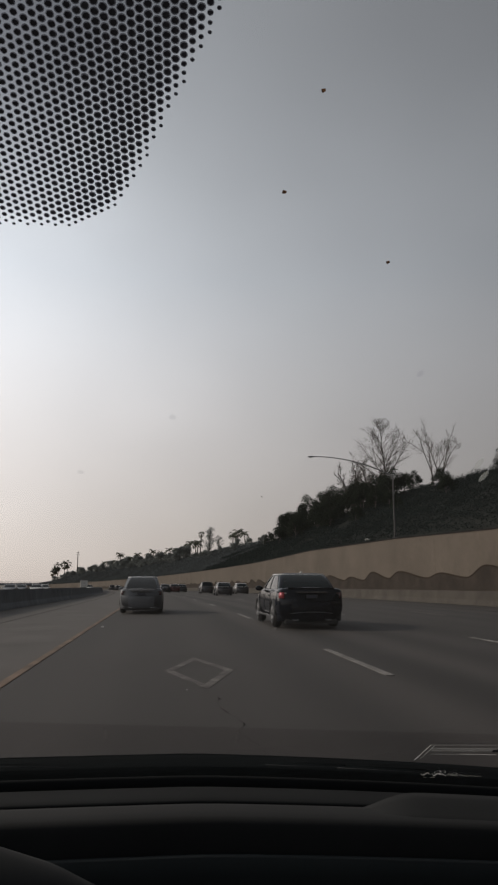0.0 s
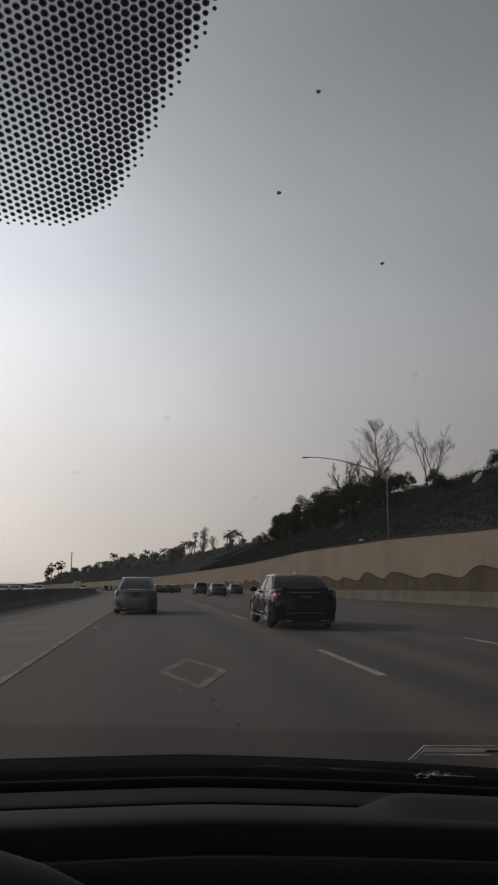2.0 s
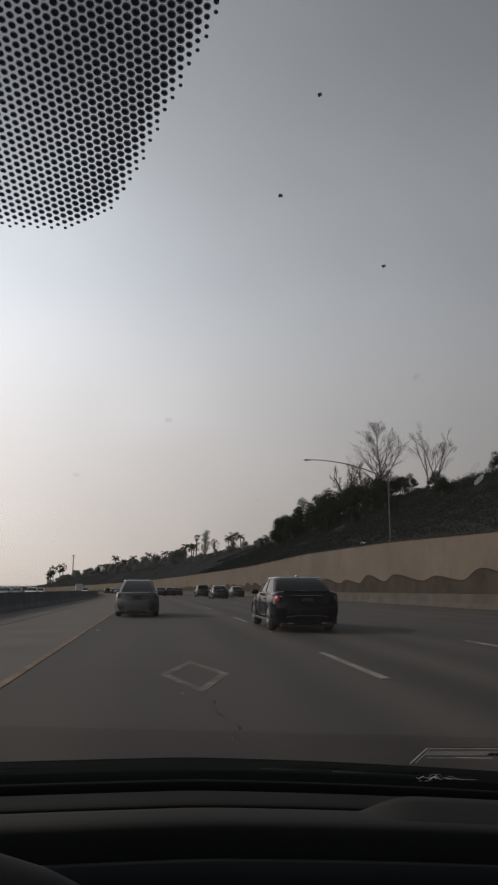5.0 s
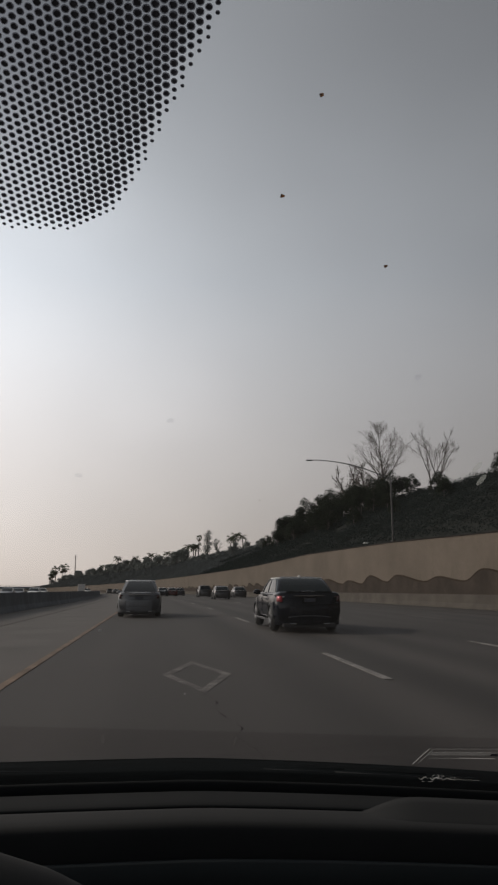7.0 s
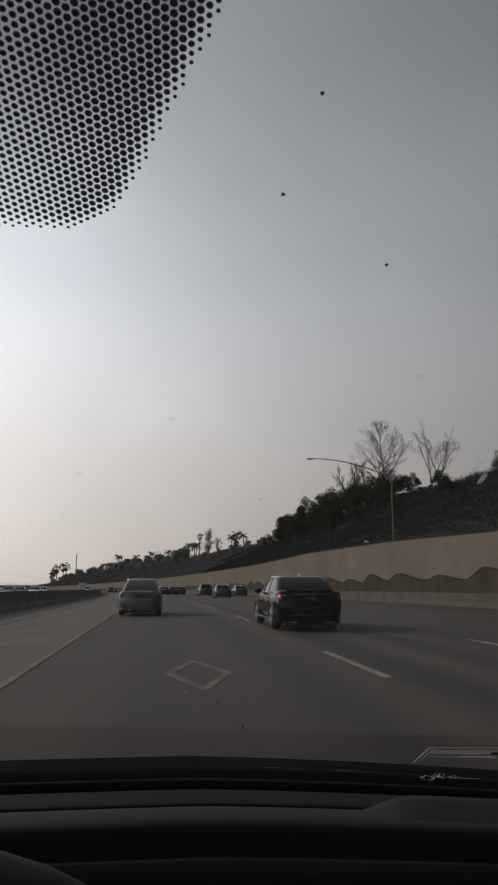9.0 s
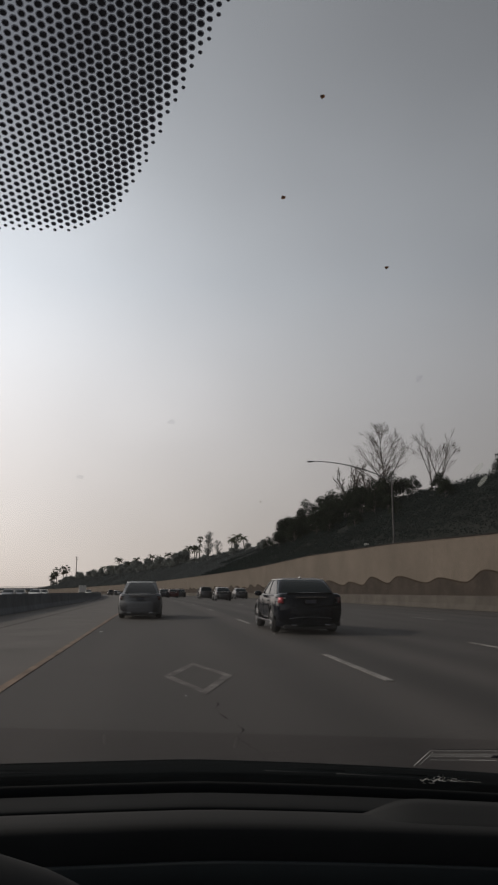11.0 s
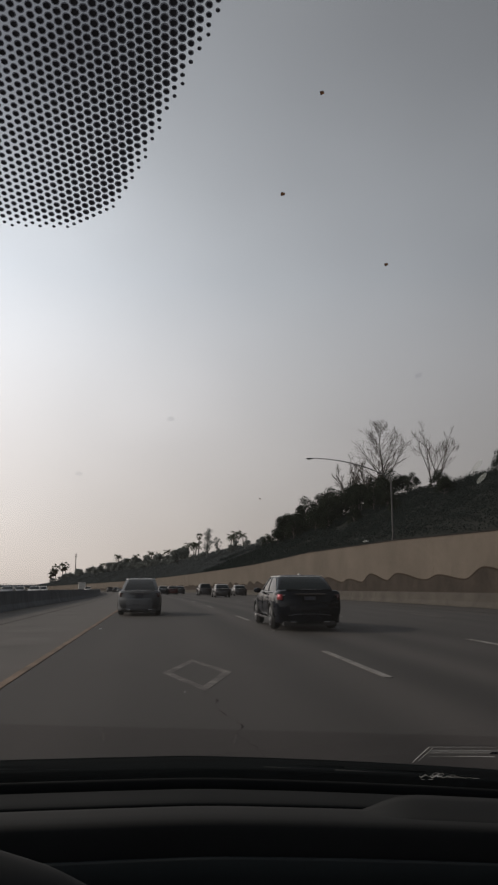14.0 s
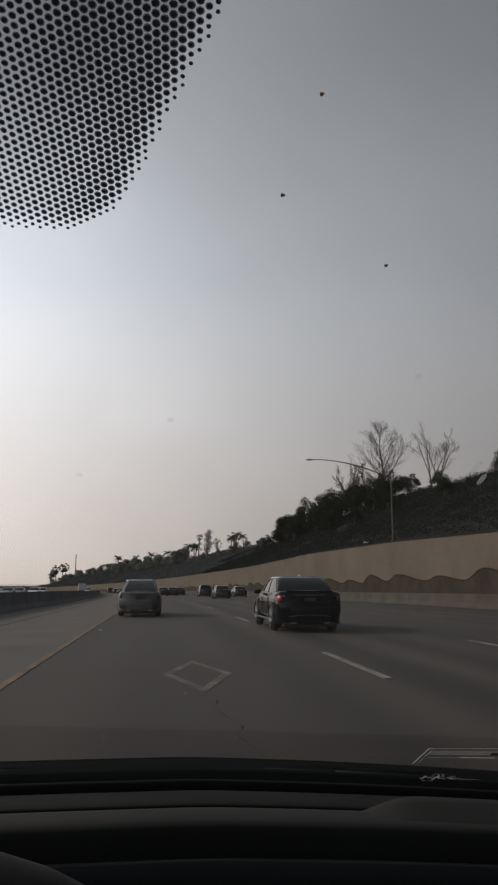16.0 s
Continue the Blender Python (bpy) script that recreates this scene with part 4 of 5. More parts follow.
            cx = side * (w - 0.11)
            tube(bm, (cx - 0.11, y, 0.33), (cx + 0.11, y, 0.33), 0.33, 0.33, 28)
            bmesh.ops.bevel(bm, geom=[e for e in bm.edges if len(e.link_faces) == 2 and any(len(fc.verts) > 4 for fc in e.link_faces)], offset=0.03, segments=2, affect="EDGES")
            wheel = part("wheel", bm, M_TYRE, car, "black tyre on an alloy rim", True)
            bm = bmesh.new()
            ox = cx + side * 0.112
            tube(bm, (ox - 0.01, y, 0.33), (ox + 0.01, y, 0.33), 0.075, 0.06, 16)
            for k in range(7):
                q = k * 2 * math.pi / 7
                d = Vector((0, math.cos(q), math.sin(q)))
                tube(bm, Vector((ox, y, 0.33)) + d * 0.04, Vector((ox, y, 0.33)) + d * 0.225, 0.026, 0.018, 6)
            for k in range(20):
                q0, q1 = k * math.pi / 10, (k + 1) * math.pi / 10
                tube(bm, (ox, y + 0.228 * math.cos(q0), 0.33 + 0.228 * math.sin(q0)), (ox, y + 0.228 * math.cos(q1), 0.33 + 0.228 * math.sin(q1)), 0.014, 0.014, 5, False)
            part("rim", bm, M_RIM, wheel, "spoked alloy rim", True)
            # arch lip round the wheel
            bm = bmesh.new()
            arc = [(side * (w * 1.0 - 0.005), y + 0.39 * math.cos(q), 0.33 + 0.39 * math.sin(q)) for q in [math.pi * m / 12 for m in range(13)]]
            for a, b in zip(arc, arc[1:]):
                tube(bm, a, b, 0.035, 0.035, 6, False)
            part("wheel_arch", bm, M_TRIM, car, "dark wheel arch")
    # tail: bumper, plate, strip
    secs = []
    for k in range(13):
        u = -1 + k / 6
        x, y = u * w * 0.97, -0.012 + 0.34 * abs(u) ** 4
        secs.append([(x, y + 0.03, 0.185), (x, y + 0.0, 0.235), (x, y - 0.008, 0.29), (x, y - 0.014, 0.40), (x, y - 0.012, 0.52), (x, y - 0.009, 0.60), (x, y + 0.0, 0.67), (x, y + 0.04, 0.69), (x, y + 0.12, 0.185)])
    v, f = loft(secs)
    bumper = part_data("rear_bumper", v, f, body_mat, car, smooth=True)
    bm = bmesh.new()
    arc = [(w * 0.86 * u, -0.026 + 0.34 * abs(u * 0.887) ** 4, 0.43 - 0.09 * abs(u) ** 2.5) for u in [k / 8 - 1 for k in range(17)]]
    for p, q in zip(arc, arc[1:]):
        tube(bm, p, q, 0.010, 0.010, 6, False)
    part("bumper_crease", bm, M_RIM if lit else body_mat, bumper, "dull grey crease across the bumper", True)
    bm = bmesh.new()
    box(bm, -w * 0.78, w * 0.78, 0.03, 0.3, 0.13, 0.24, 0.02)
    part("diffuser", bm, M_TRIM, car, "black underbody panel")
    bm = bmesh.new()
    box(bm, -0.155, 0.155, -0.04, -0.015, deck - 0.27, deck - 0.17, 0.006)
    plate = part("number_plate", bm, M_PLATE, car, "pale number plate")
    bm = bmesh.new()
    for k in range(6):
        box(bm, -0.12 + k * 0.042, -0.092 + k * 0.042, -0.044, -0.038, deck - 0.26, deck - 0.19)
    part("plate_bar", bm, M_PLATE_INK, plate, "dark bars on the plate")
    bm = bmesh.new()
    box(bm, -0.42, 0.42, -0.03, 0.03, deck - 0.112, deck - 0.098, 0.005)
    part("boot_strip", bm, M_CHROME, car, "chrome strip across the boot lid")
    bm = bmesh.new()
    box(bm, -w * 0.70, w * 0.70, 0.03, 0.16, deck - 0.03, deck + 0.012 if not suv else deck, 0.015)
    part("boot_lip", bm, body_mat, car)
    if not suv and not lit:
        # added bright strip that stands for the highlight along the boot lid
        bm = bmesh.new()
        edge = [(w * 0.84 * u, 0.012 + 0.26 * abs(u * 0.84) ** 4, deck - 0.035 - 0.03 * abs(u) ** 4) for u in [k / 8 - 1 for k in range(17)]]
        for p, q in zip(edge, edge[1:]):
            tube(bm, p, q, 0.012, 0.012, 6, False)
        part("boot_highlight", bm, M_BRIGHT, car, "bright strip for the highlight on the edge of the boot lid", True)
    bm = bmesh.new()
    box(bm, -0.03, 0.03, rr + 0.06, rr + 0.2, zr + 0.02, zr + 0.075, 0.012)
    part("roof_aerial", bm, M_CLEAR if lit else M_TRIM, car, "small roof aerial fin")
    if lit:
        # glowing spot that stands for the glint on the left tail lamp
        bm = bmesh.new()
        bmesh.ops.create_uvsphere(bm, u_segments=10, v_segments=6, radius=1, matrix=Matrix.Translation((-w * 0.90, 0.055, deck - 0.15)) @ Matrix.Diagonal((0.030, 0.04, 0.032, 1)))
        part("lamp_glint", bm, M_GLINT, car, "glowing spot for the glint on the tail lamp", True)
    return car


P_BLACK = paint("black_car_paint", (0.003, 0.0045, 0.0085), 0.0, 0.14, 0.12, 0.14)
P_SILVER = paint("silver_grey_car_paint", (0.104, 0.109, 0.118), 0.25, 0.48, 0.3)
P_DARK = paint("charcoal_car_paint", (0.04, 0.04, 0.043), 0.4, 0.28, 1.0)
P_WHITE = paint("white_car_paint", (0.55, 0.54, 0.52), 0.0, 0.4)
P_RED = paint("maroon_car_paint", (0.09, 0.02, 0.018), 0.3, 0.28, 1.0)


def stand(car, s, lat, turn=0.0, opposite=False):
    dx = (bend(s + 1) - bend(s - 1)) / 2
    grade = (fall(s + 1) - fall(s - 1)) / 2
    m = Matrix.Translation(at(s, lat, 0.012)) @ pose(0, 0, 0, math.degrees(math.atan(grade)), 0, math.degrees(-math.atan(dx)) + turn + (180 if opposite else 0))
    car.matrix_basis = m
    return m


black = build_car("black_sedan", P_BLACK, "glossy black sedan with one glinting tail lamp", 4.85, 1.80, 1.42, 1.05)
stand(black, 18.2, 3.96)
silver = build_car("silver_sedan", P_SILVER, "silver grey sedan ahead in the carpool lane", 4.7, 1.70, 1.42, 0.98, lit=False, shoulders=(0.87, 0.67), glass=M_SKYGLASS)
stand(silver, 28.0, -0.74)
suv = build_car("dark_suv", P_DARK, "dark sport utility car farther ahead", 4.6, 1.86, 1.68, 1.12, suv=True, lit=False)
stand(suv, 103, 8.9)
sedan = build_car("dark_sedan", P_DARK, "dark sedan farther ahead in the middle lane", 4.6, 1.8, 1.44, 1.02, lit=False)
stand(sedan, 78, 8.15)


def more(src, name, s, lat, label, opposite=False, mat=None):
    c = copy_thing(src, stand(src_hold, s, lat, opposite=opposite))
    c.name = name
    tagged(c, label)
    if mat:
        for o in c.children_recursive:
            if o.data and o.data.materials and o.name.split(".")[0] in ("body", "roof", "rear_shoulder", "rear_pillar", "rear_bumper", "boot_lip", "wing_mirror", "pillar"):
                if o.data.materials[0] not in (M_TRIM,):
                    o.data = o.data.copy()
                    o.data.materials[0] = mat
    return c


src_hold = new("placing_help")
more(sedan, "dark_sedan", 96, 13.0, "dark sedan in the outer lane far ahead")
more(sedan, "dark_sedan", 121, 3.9, "dark sedan far ahead beyond the silver sedan")
more(sedan, "maroon_sedan", 122, 5.6, "dull maroon sedan far ahead", mat=P_RED)
more(sedan, "dark_sedan", 130, 7.65, "dark sedan far ahead")
more(sedan, "dark_sedan", 215, -1.2, "dark sedan very far ahead in the carpool lane")
more(suv, "dark_suv", 240, -1.5, "dark sport utility car very far ahead")
for s, lat, mat, nm in ((106, -23.5, P_WHITE, "white_sedan"), (112, -20.2, P_SILVER, "grey_sedan"), (118, -17.0, P_WHITE, "white_sedan"), (126, -20.4, P_SILVER, "grey_sedan"), (132, -17.2, P_WHITE, "white_sedan"), (95, -23.8, P_DARK, "dark_sedan")):
    more(sedan if nm != "dark_sedan" else suv, nm, s, lat, nm.split("_")[0] + " car coming the other way behind the median barrier", True, mat)
more(suv, "white_van", 218, -9.6, "white van far ahead beside the median", True, P_WHITE)
bpy.data.objects.remove(src_hold)


def box_truck(s, lat):
    t = tagged(new("box_truck"), "pale box truck far ahead beside the median", "truck", "cars on the freeway")
    bm = bmesh.new()
    box(bm, -1.2, 1.2, 0, 5.2, 0.95, 3.3, 0.04)
    part("cargo_box", bm, P_WHITE, t)
    bm = bmesh.new()
    box(bm, -1.05, 1.05, 5.3, 7.0, 0.6, 2.4, 0.15)
    part("cab", bm, P_WHITE, t)
    for x in (-0.95, 0.95):
        for y in (1.1, 6.0):
            bm = bmesh.new()
            tube(bm, (x - 0.14, y, 0.45), (x + 0.14, y, 0.45), 0.45, 0.45, 20)
            part("wheel", bm, M_TYRE, t)
    bm = bmesh.new()
    box(bm, -1.1, 1.1, 0.0, 5.2, 0.7, 0.95, 0.02)
    part("chassis", bm, M_TRIM, t)
    stand(t, s, lat)
    return t


box_truck(250, -10.5)


# ---- lamp, poles, signs, bridge ----
def street_lamp(s, lat):
    t = tagged(new("street_lamp"), "grey steel street lamp with a long curved arm above the wall", "street lamp")
    t.matrix_basis = Matrix.Translation(at(s, lat, hill_height(s, lat) - 0.1))
    bm = bmesh.new()
    tube(bm, (0, 0, 0), (0, 0, 5.3), 0.085, 0.06, 12)
    part("pole", bm, M_STEEL, t)
    bm = bmesh.new()
    tube(bm, (0, 0, 0), (0, 0, 0.18), 0.2, 0.2, 12)
    part("base_plate", bm, M_STEEL, t)
    pts = [(-6.6 * u, 0, 5.17 + 1.5 * (1 - (1 - u) ** 2.1)) for u in [k / 10 for k in range(11)]]
    bm = bmesh.new()
    pipe(bm, pts, [0.055 - 0.0025 * k for k in range(11)], 8)
    part("arm", bm, M_STEEL, t)
    bm = bmesh.new()
    bmesh.ops.create_uvsphere(bm, u_segments=14, v_segments=8, radius=1, matrix=Matrix.Translation((-6.85, 0, 6.64)) @ Matrix.Diagonal((0.33, 0.12, 0.055, 1)))
    head = part("lamp_head", bm, M_STEEL, t, smooth=True)
    bm = bmesh.new()
    box(bm, -7.1, -6.75, -0.08, 0.08, 6.565, 6.605, 0.01)
    part("lens", bm, M_CLEAR, head, "clear lamp lens")
    return t


lamp = street_lamp(54.4, 19.25)


def utility_pole(s, lat, h):
    t = tagged(new("utility_pole"), "tall dark wooden utility pole with cross-arms", "utility pole")
    t.matrix_basis = Matrix.Translation(at(s, lat, hill_height(s, lat) - 0.3))
    bm = bmesh.new()
    tube(bm, (0, 0, 0), (0, 0, h), 0.42, 0.32, 10)
    part("pole", bm, M_WOODPOLE, t)
    for k, (z, hw) in enumerate(((h - 0.5, 1.6), (h - 2.6, 1.9))):
        bm = bmesh.new()
        box(bm, -hw, hw, -0.1, 0.1, z - 0.09, z + 0.09, 0.02)
        arm = part("cross_arm", bm, M_WOODPOLE, t)
        for x in (-hw + 0.1, -hw * 0.4, hw * 0.4, hw - 0.1):
            bm = bmesh.new()
            tube(bm, (x, 0, z + 0.09), (x, 0, z + 0.4), 0.06, 0.04, 8)
            part("insulator", bm, M_STEEL, arm)
    return t


utility_pole(620, 38, 20)


def warning_sign(s, lat):
    t = tagged(new("warning_sign"), "faded orange diamond warning sign on a steel post", "road sign")
    t.matrix_basis = Matrix.Translation(at(s, lat, -0.1))
    bm = bmesh.new()
    box(bm, -0.04, 0.04, -0.03, 0.03, 0, 3.6)
    part("post", bm, M_STEEL, t)
    bm = bmesh.new()
    bmesh.ops.create_cone(bm, cap_ends=True, segments=4, radius1=0.86, radius2=0.86, depth=0.02, matrix=pose(0, -0.05, 2.9, 90, 0, 0))
    panel = part("panel", bm, M_SIGN_ORANGE, t)
    bm = bmesh.new()
    box(bm, -0.05, 0.05, -0.072, -0.062, 2.5, 3.2)
    tube(bm, (0, -0.067, 3.15), (0, -0.067, 3.45), 0.16, 0.0, 3)
    part("arrow", bm, M_BLACK, panel, "black arrow")
    return t


warning_sign(-127, 15.8)


def bridge(s):
    t = tagged(new("overpass"), "distant concrete overpass with railing crossing the freeway", "bridge", kind="structure")
    x0, y0, z0 = at(s, 0, 0)
    bm = bmesh.new()
    box(bm, x0 - 160, x0 + 34, y0, y0 + 14, z0 + 5.2, z0 + 6.6)
    part("deck", bm, M_MEDIAN, t)
    for k, (a, b) in enumerate(((y0, y0 + 0.3), (y0 + 13.7, y0 + 14))):
        bm = bmesh.new()
        box(bm, x0 - 160, x0 + 34, a, b, z0 + 6.6, z0 + 7.3)
        part("parapet", bm, M_MEDIAN, t)
        bm = bmesh.new()
        for j in range(65):
            box(bm, x0 - 160 + 3 * j, x0 - 159.9 + 3 * j, a + 0.1, b - 0.1, z0 + 7.3, z0 + 8.8)
        for z in (7.8, 8.3, 8.75):
            box(bm, x0 - 160, x0 + 34, a + 0.12, b - 0.12, z0 + z, z0 + z + 0.07)
        part("railing", bm, M_STEEL, t)
    for lat in (-26, -7.1, 19.5):
        bm = bmesh.new()
        tube(bm, (x0 + lat, y0 + 7, z0 - 0.3), (x0 + lat, y0 + 7, z0 + 5.2), 0.9, 0.9, 14)
        part("pier", bm, M_MEDIAN, t)
    return t


bridge(SHIFT + 690)


def embankment():
    x0, y0, z0 = at(SHIFT + 690, 0, 0)
    verts = [(x0 - 400, y0 - 10, z0 - 0.4), (x0 - 27, y0 - 10, z0 - 0.4), (x0 - 40, y0 + 4, z0 + 5.6), (x0 - 400, y0 + 4, z0 + 5.6), (x0 - 400, y0 + 60, z0 + 5.6), (x0 - 40, y0 + 60, z0 + 5.6)]
    tagged(part_data("embankment", verts, [(0, 1, 2, 3), (3, 2, 5, 4)], M_EARTH), "dark planted embankment beside the overpass", "embankment", kind="structure")


embankment()


# ---- trees ----
def bare_tree_meshes(seed, h, full=1.0, stout=1.0):
    """Trunk and limbs, and fine twigs, of a leafless tree."""
    rng = random.Random(seed)
    tv, tf, wv, wf = [], [], [], []

    def limb(a, b, r0, r1, sides, verts, faces):
        d = (b - a).normalized()
        u = d.orthogonal().normalized()
        w = d.cross(u)
        o = len(verts)
        for p, r in ((a, r0), (b, r1)):
            for k in range(sides):
                q = 2 * math.pi * k / sides
                verts.append(p + u * r * math.cos(q) + w * r * math.sin(q))
        for k in range(sides):
            faces.append((o + k, o + (k + 1) % sides, o + sides + (k + 1) % sides, o + sides + k))

    def branch(p, d, length, r, depth, lift):
        """A limb that bends a little upward and forks into ever finer ones."""
        n = (7, 6, 4, 2)[depth]
        for i in range(n):
            d = (d + Vector((rng.gauss(0, 0.06), rng.gauss(0, 0.06), lift / n + rng.gauss(0, 0.04)))).normalized()
            q = p + d * length / n
            r1 = max(0.013 * stout, r * (0.80 if depth else 0.84))
            limb(p, q, r, r1, (6, 5, 3, 3)[depth], *((tv, tf) if depth < 1 else (wv, wf)))
            p, r, u = q, r1, (i + 1) / n
            if depth < 3 and u > 0.2:
                for _ in range(1 + (full >= 1 and depth == 1)):
                    side = Matrix.Rotation(rng.uniform(0, 2 * math.pi), 3, d) @ d.orthogonal().normalized()
                    nd = (d + side * rng.uniform(0.5, 0.85)).normalized()
                    branch(p, nd, length * (0.62 - 0.34 * u) * rng.uniform(0.7, 1.1), r * 0.6, depth + 1, 0.12)

    if full >= 1:
        # one leader with straight rising limbs all the way up, longest low down
        p, d, r, steps = Vector((0, 0, -0.4)), Vector((0, 0, 1)), h * 0.023, 16
        for i in range(steps):
            d = (d + Vector((rng.gauss(0, 0.035), rng.gauss(0, 0.035), 0.12))).normalized()
            q = p + d * (h * 0.96 + 0.4) / steps
            limb(p, q, r, r * 0.88, 7, tv, tf)
            p, r, u = q, r * 0.88, (i + 1) / steps
            if u > 0.16:
                for k in range(3 if i % 2 else 2):
                    q = 2.4 * (3 * i + k) + rng.uniform(-0.4, 0.4)
                    lean = (1.15 - 0.5 * u) * rng.uniform(0.7, 1.15)
                    reach = h * (0.56 * (1.02 - u) ** 0.7 + 0.07) * rng.uniform(0.65, 1.05)
                    branch(p, Vector((math.cos(q) * lean, math.sin(q) * lean, 0.85)).normalized(), reach, max(0.028, r * 0.6), 1, 0.16)
        return tv, tf, wv, wf
    # a short trunk that parts into three upright leaders
    fork = h * rng.uniform(0.10, 0.15)
    limb(Vector((0, 0, -0.4)), Vector((0, 0, fork)), h * 0.021, h * 0.018, 8, tv, tf)
    turn = rng.uniform(0, 2 * math.pi)
    for k in range(3):
        q = turn + 2 * math.pi * (k + rng.uniform(-0.25, 0.25)) / 3
        lean = rng.uniform(0.30, 0.52)
        branch(Vector((0, 0, fork)), Vector((math.cos(q) * lean, math.sin(q) * lean, 1)).normalized(), (h - fork) * rng.uniform(0.8, 0.98), h * 0.013 * stout, 0, 0.22)
    return tv, tf, wv, wf


def bare_tree(seed, h, full=1.0, stout=1.0, label="leafless tree with fine upright grey-brown branches on the hill"):
    t = tagged(new("bare_tree"), label, "tree", "bare trees on the hill")
    tv, tf, wv, wf = bare_tree_meshes(seed, h, full, stout)
    part_data("trunk", tv, tf, M_BARK, t, smooth=True)
    part_data("crown", wv, wf, M_TWIG, t, "bare twigs")
    return t


def leafy_tree(seed, h, r, mat, name="evergreen_tree", label="dense dark evergreen tree on the hillside", leaves=2600, size=0.2, tall=False):
    rng = random.Random(seed)
    t = tagged(new(name), label, "tree", "evergreen trees on the hill")
    bm = bmesh.new()
    tube(bm, (0, 0, -0.4), (0, 0, h * 0.45), h * 0.022, h * 0.014, 8)
    verts, faces = [], []
    blobs = 16 if not tall else 24
    for k in range(blobs):
        q = rng.uniform(0, 2 * math.pi)
        u = rng.random() ** (0.8 if tall else 0.7)
        z = h * (0.2 + 0.75 * u) if not tall else h * (0.16 + 0.8 * k / blobs)
        rad = r * (1.05 - 0.75 * u) if not tall else r * (0.75 - 0.3 * abs(2 * k / blobs - 0.9)) * rng.uniform(0.3, 1.1)
        c = Vector((math.cos(q) * rad * rng.uniform(0.4, 1.0), math.sin(q) * rad * rng.uniform(0.4, 1.0), z))
        tube(bm, (0, 0, max(0.1, z - h * 0.22)), c, h * 0.010, h * 0.004, 5)
        br = r * rng.uniform(0.28, 0.5) * (0.62 if tall else 1.0)
        v, f = leaf_cards(rng, c, leaves // blobs, (br, br, br * 0.8), size)
        o = len(verts)
        verts += v
        faces += [tuple(i + o for i in g) for g in f]
    part("trunk", bm, M_BARK, t)
    part_data("crown", verts, faces, mat, t)
    return t


def fan_palm(seed, h, head=1.0):
    rng = random.Random(seed)
    t = tagged(new("fan_palm"), "tall slim fan palm with a round head of fronds", "palm tree", "palms on the hill")
    bm = bmesh.new()
    pts = [(0.25 * math.sin(u * 2.2 + seed), 0.15 * u, -0.4 + (h + 0.4) * u) for u in [k / 7 for k in range(8)]]
    pipe(bm, pts, [0.27 - 0.012 * k for k in range(8)], 9)
    part("trunk", bm, M_BARK, t)
    top = Vector(pts[-1])

    def fan(d, stem, size, verts, faces, sag):
        d = d.normalized()
        side = d.cross(Vector((0, 0, 1))).normalized()
        up = side.cross(d)
        a = top + d * stem
        o = len(verts)
        verts += [top - side * 0.03, top + side * 0.03, a + side * 0.02, a - side * 0.02]
        faces.append((o, o + 1, o + 2, o + 3))
        for k in range(11):
            q = -1.25 + 2.5 * k / 10
            e = a + (d * math.cos(q) + side * math.sin(q)) * size * rng.uniform(0.85, 1.1) - up * size * sag * (0.3 + abs(q) * 0.3)
            m = (a + e) / 2
            w = (e - a).cross(up).normalized() * size * 0.075
            o = len(verts)
            verts += [a, m + w, e, m - w]
            faces.append((o, o + 1, o + 2, o + 3))

    v, f = [], []
    for k in range(34):
        q, el = rng.uniform(0, 2 * math.pi), rng.uniform(-0.45, 1.3)
        fan(Vector((math.cos(q) * math.cos(el), math.sin(q) * math.cos(el), math.sin(el))), head * rng.uniform(0.7, 1.1), head * rng.uniform(0.7, 1.0), v, f, 0.35)
    part_data("crown", v, f, M_PALM, t)
    v, f = [], []
    for k in range(16):
        q, el = rng.uniform(0, 2 * math.pi), rng.uniform(-1.45, -0.9)
        fan(Vector((math.cos(q) * math.cos(el), math.sin(q) * math.cos(el), math.sin(el))), head * rng.uniform(0.6, 1.3), head * 0.7, v, f, 0.1)
    part_data("skirt", v, f, M_SKIRT, t, "dry hanging fronds")
    return t


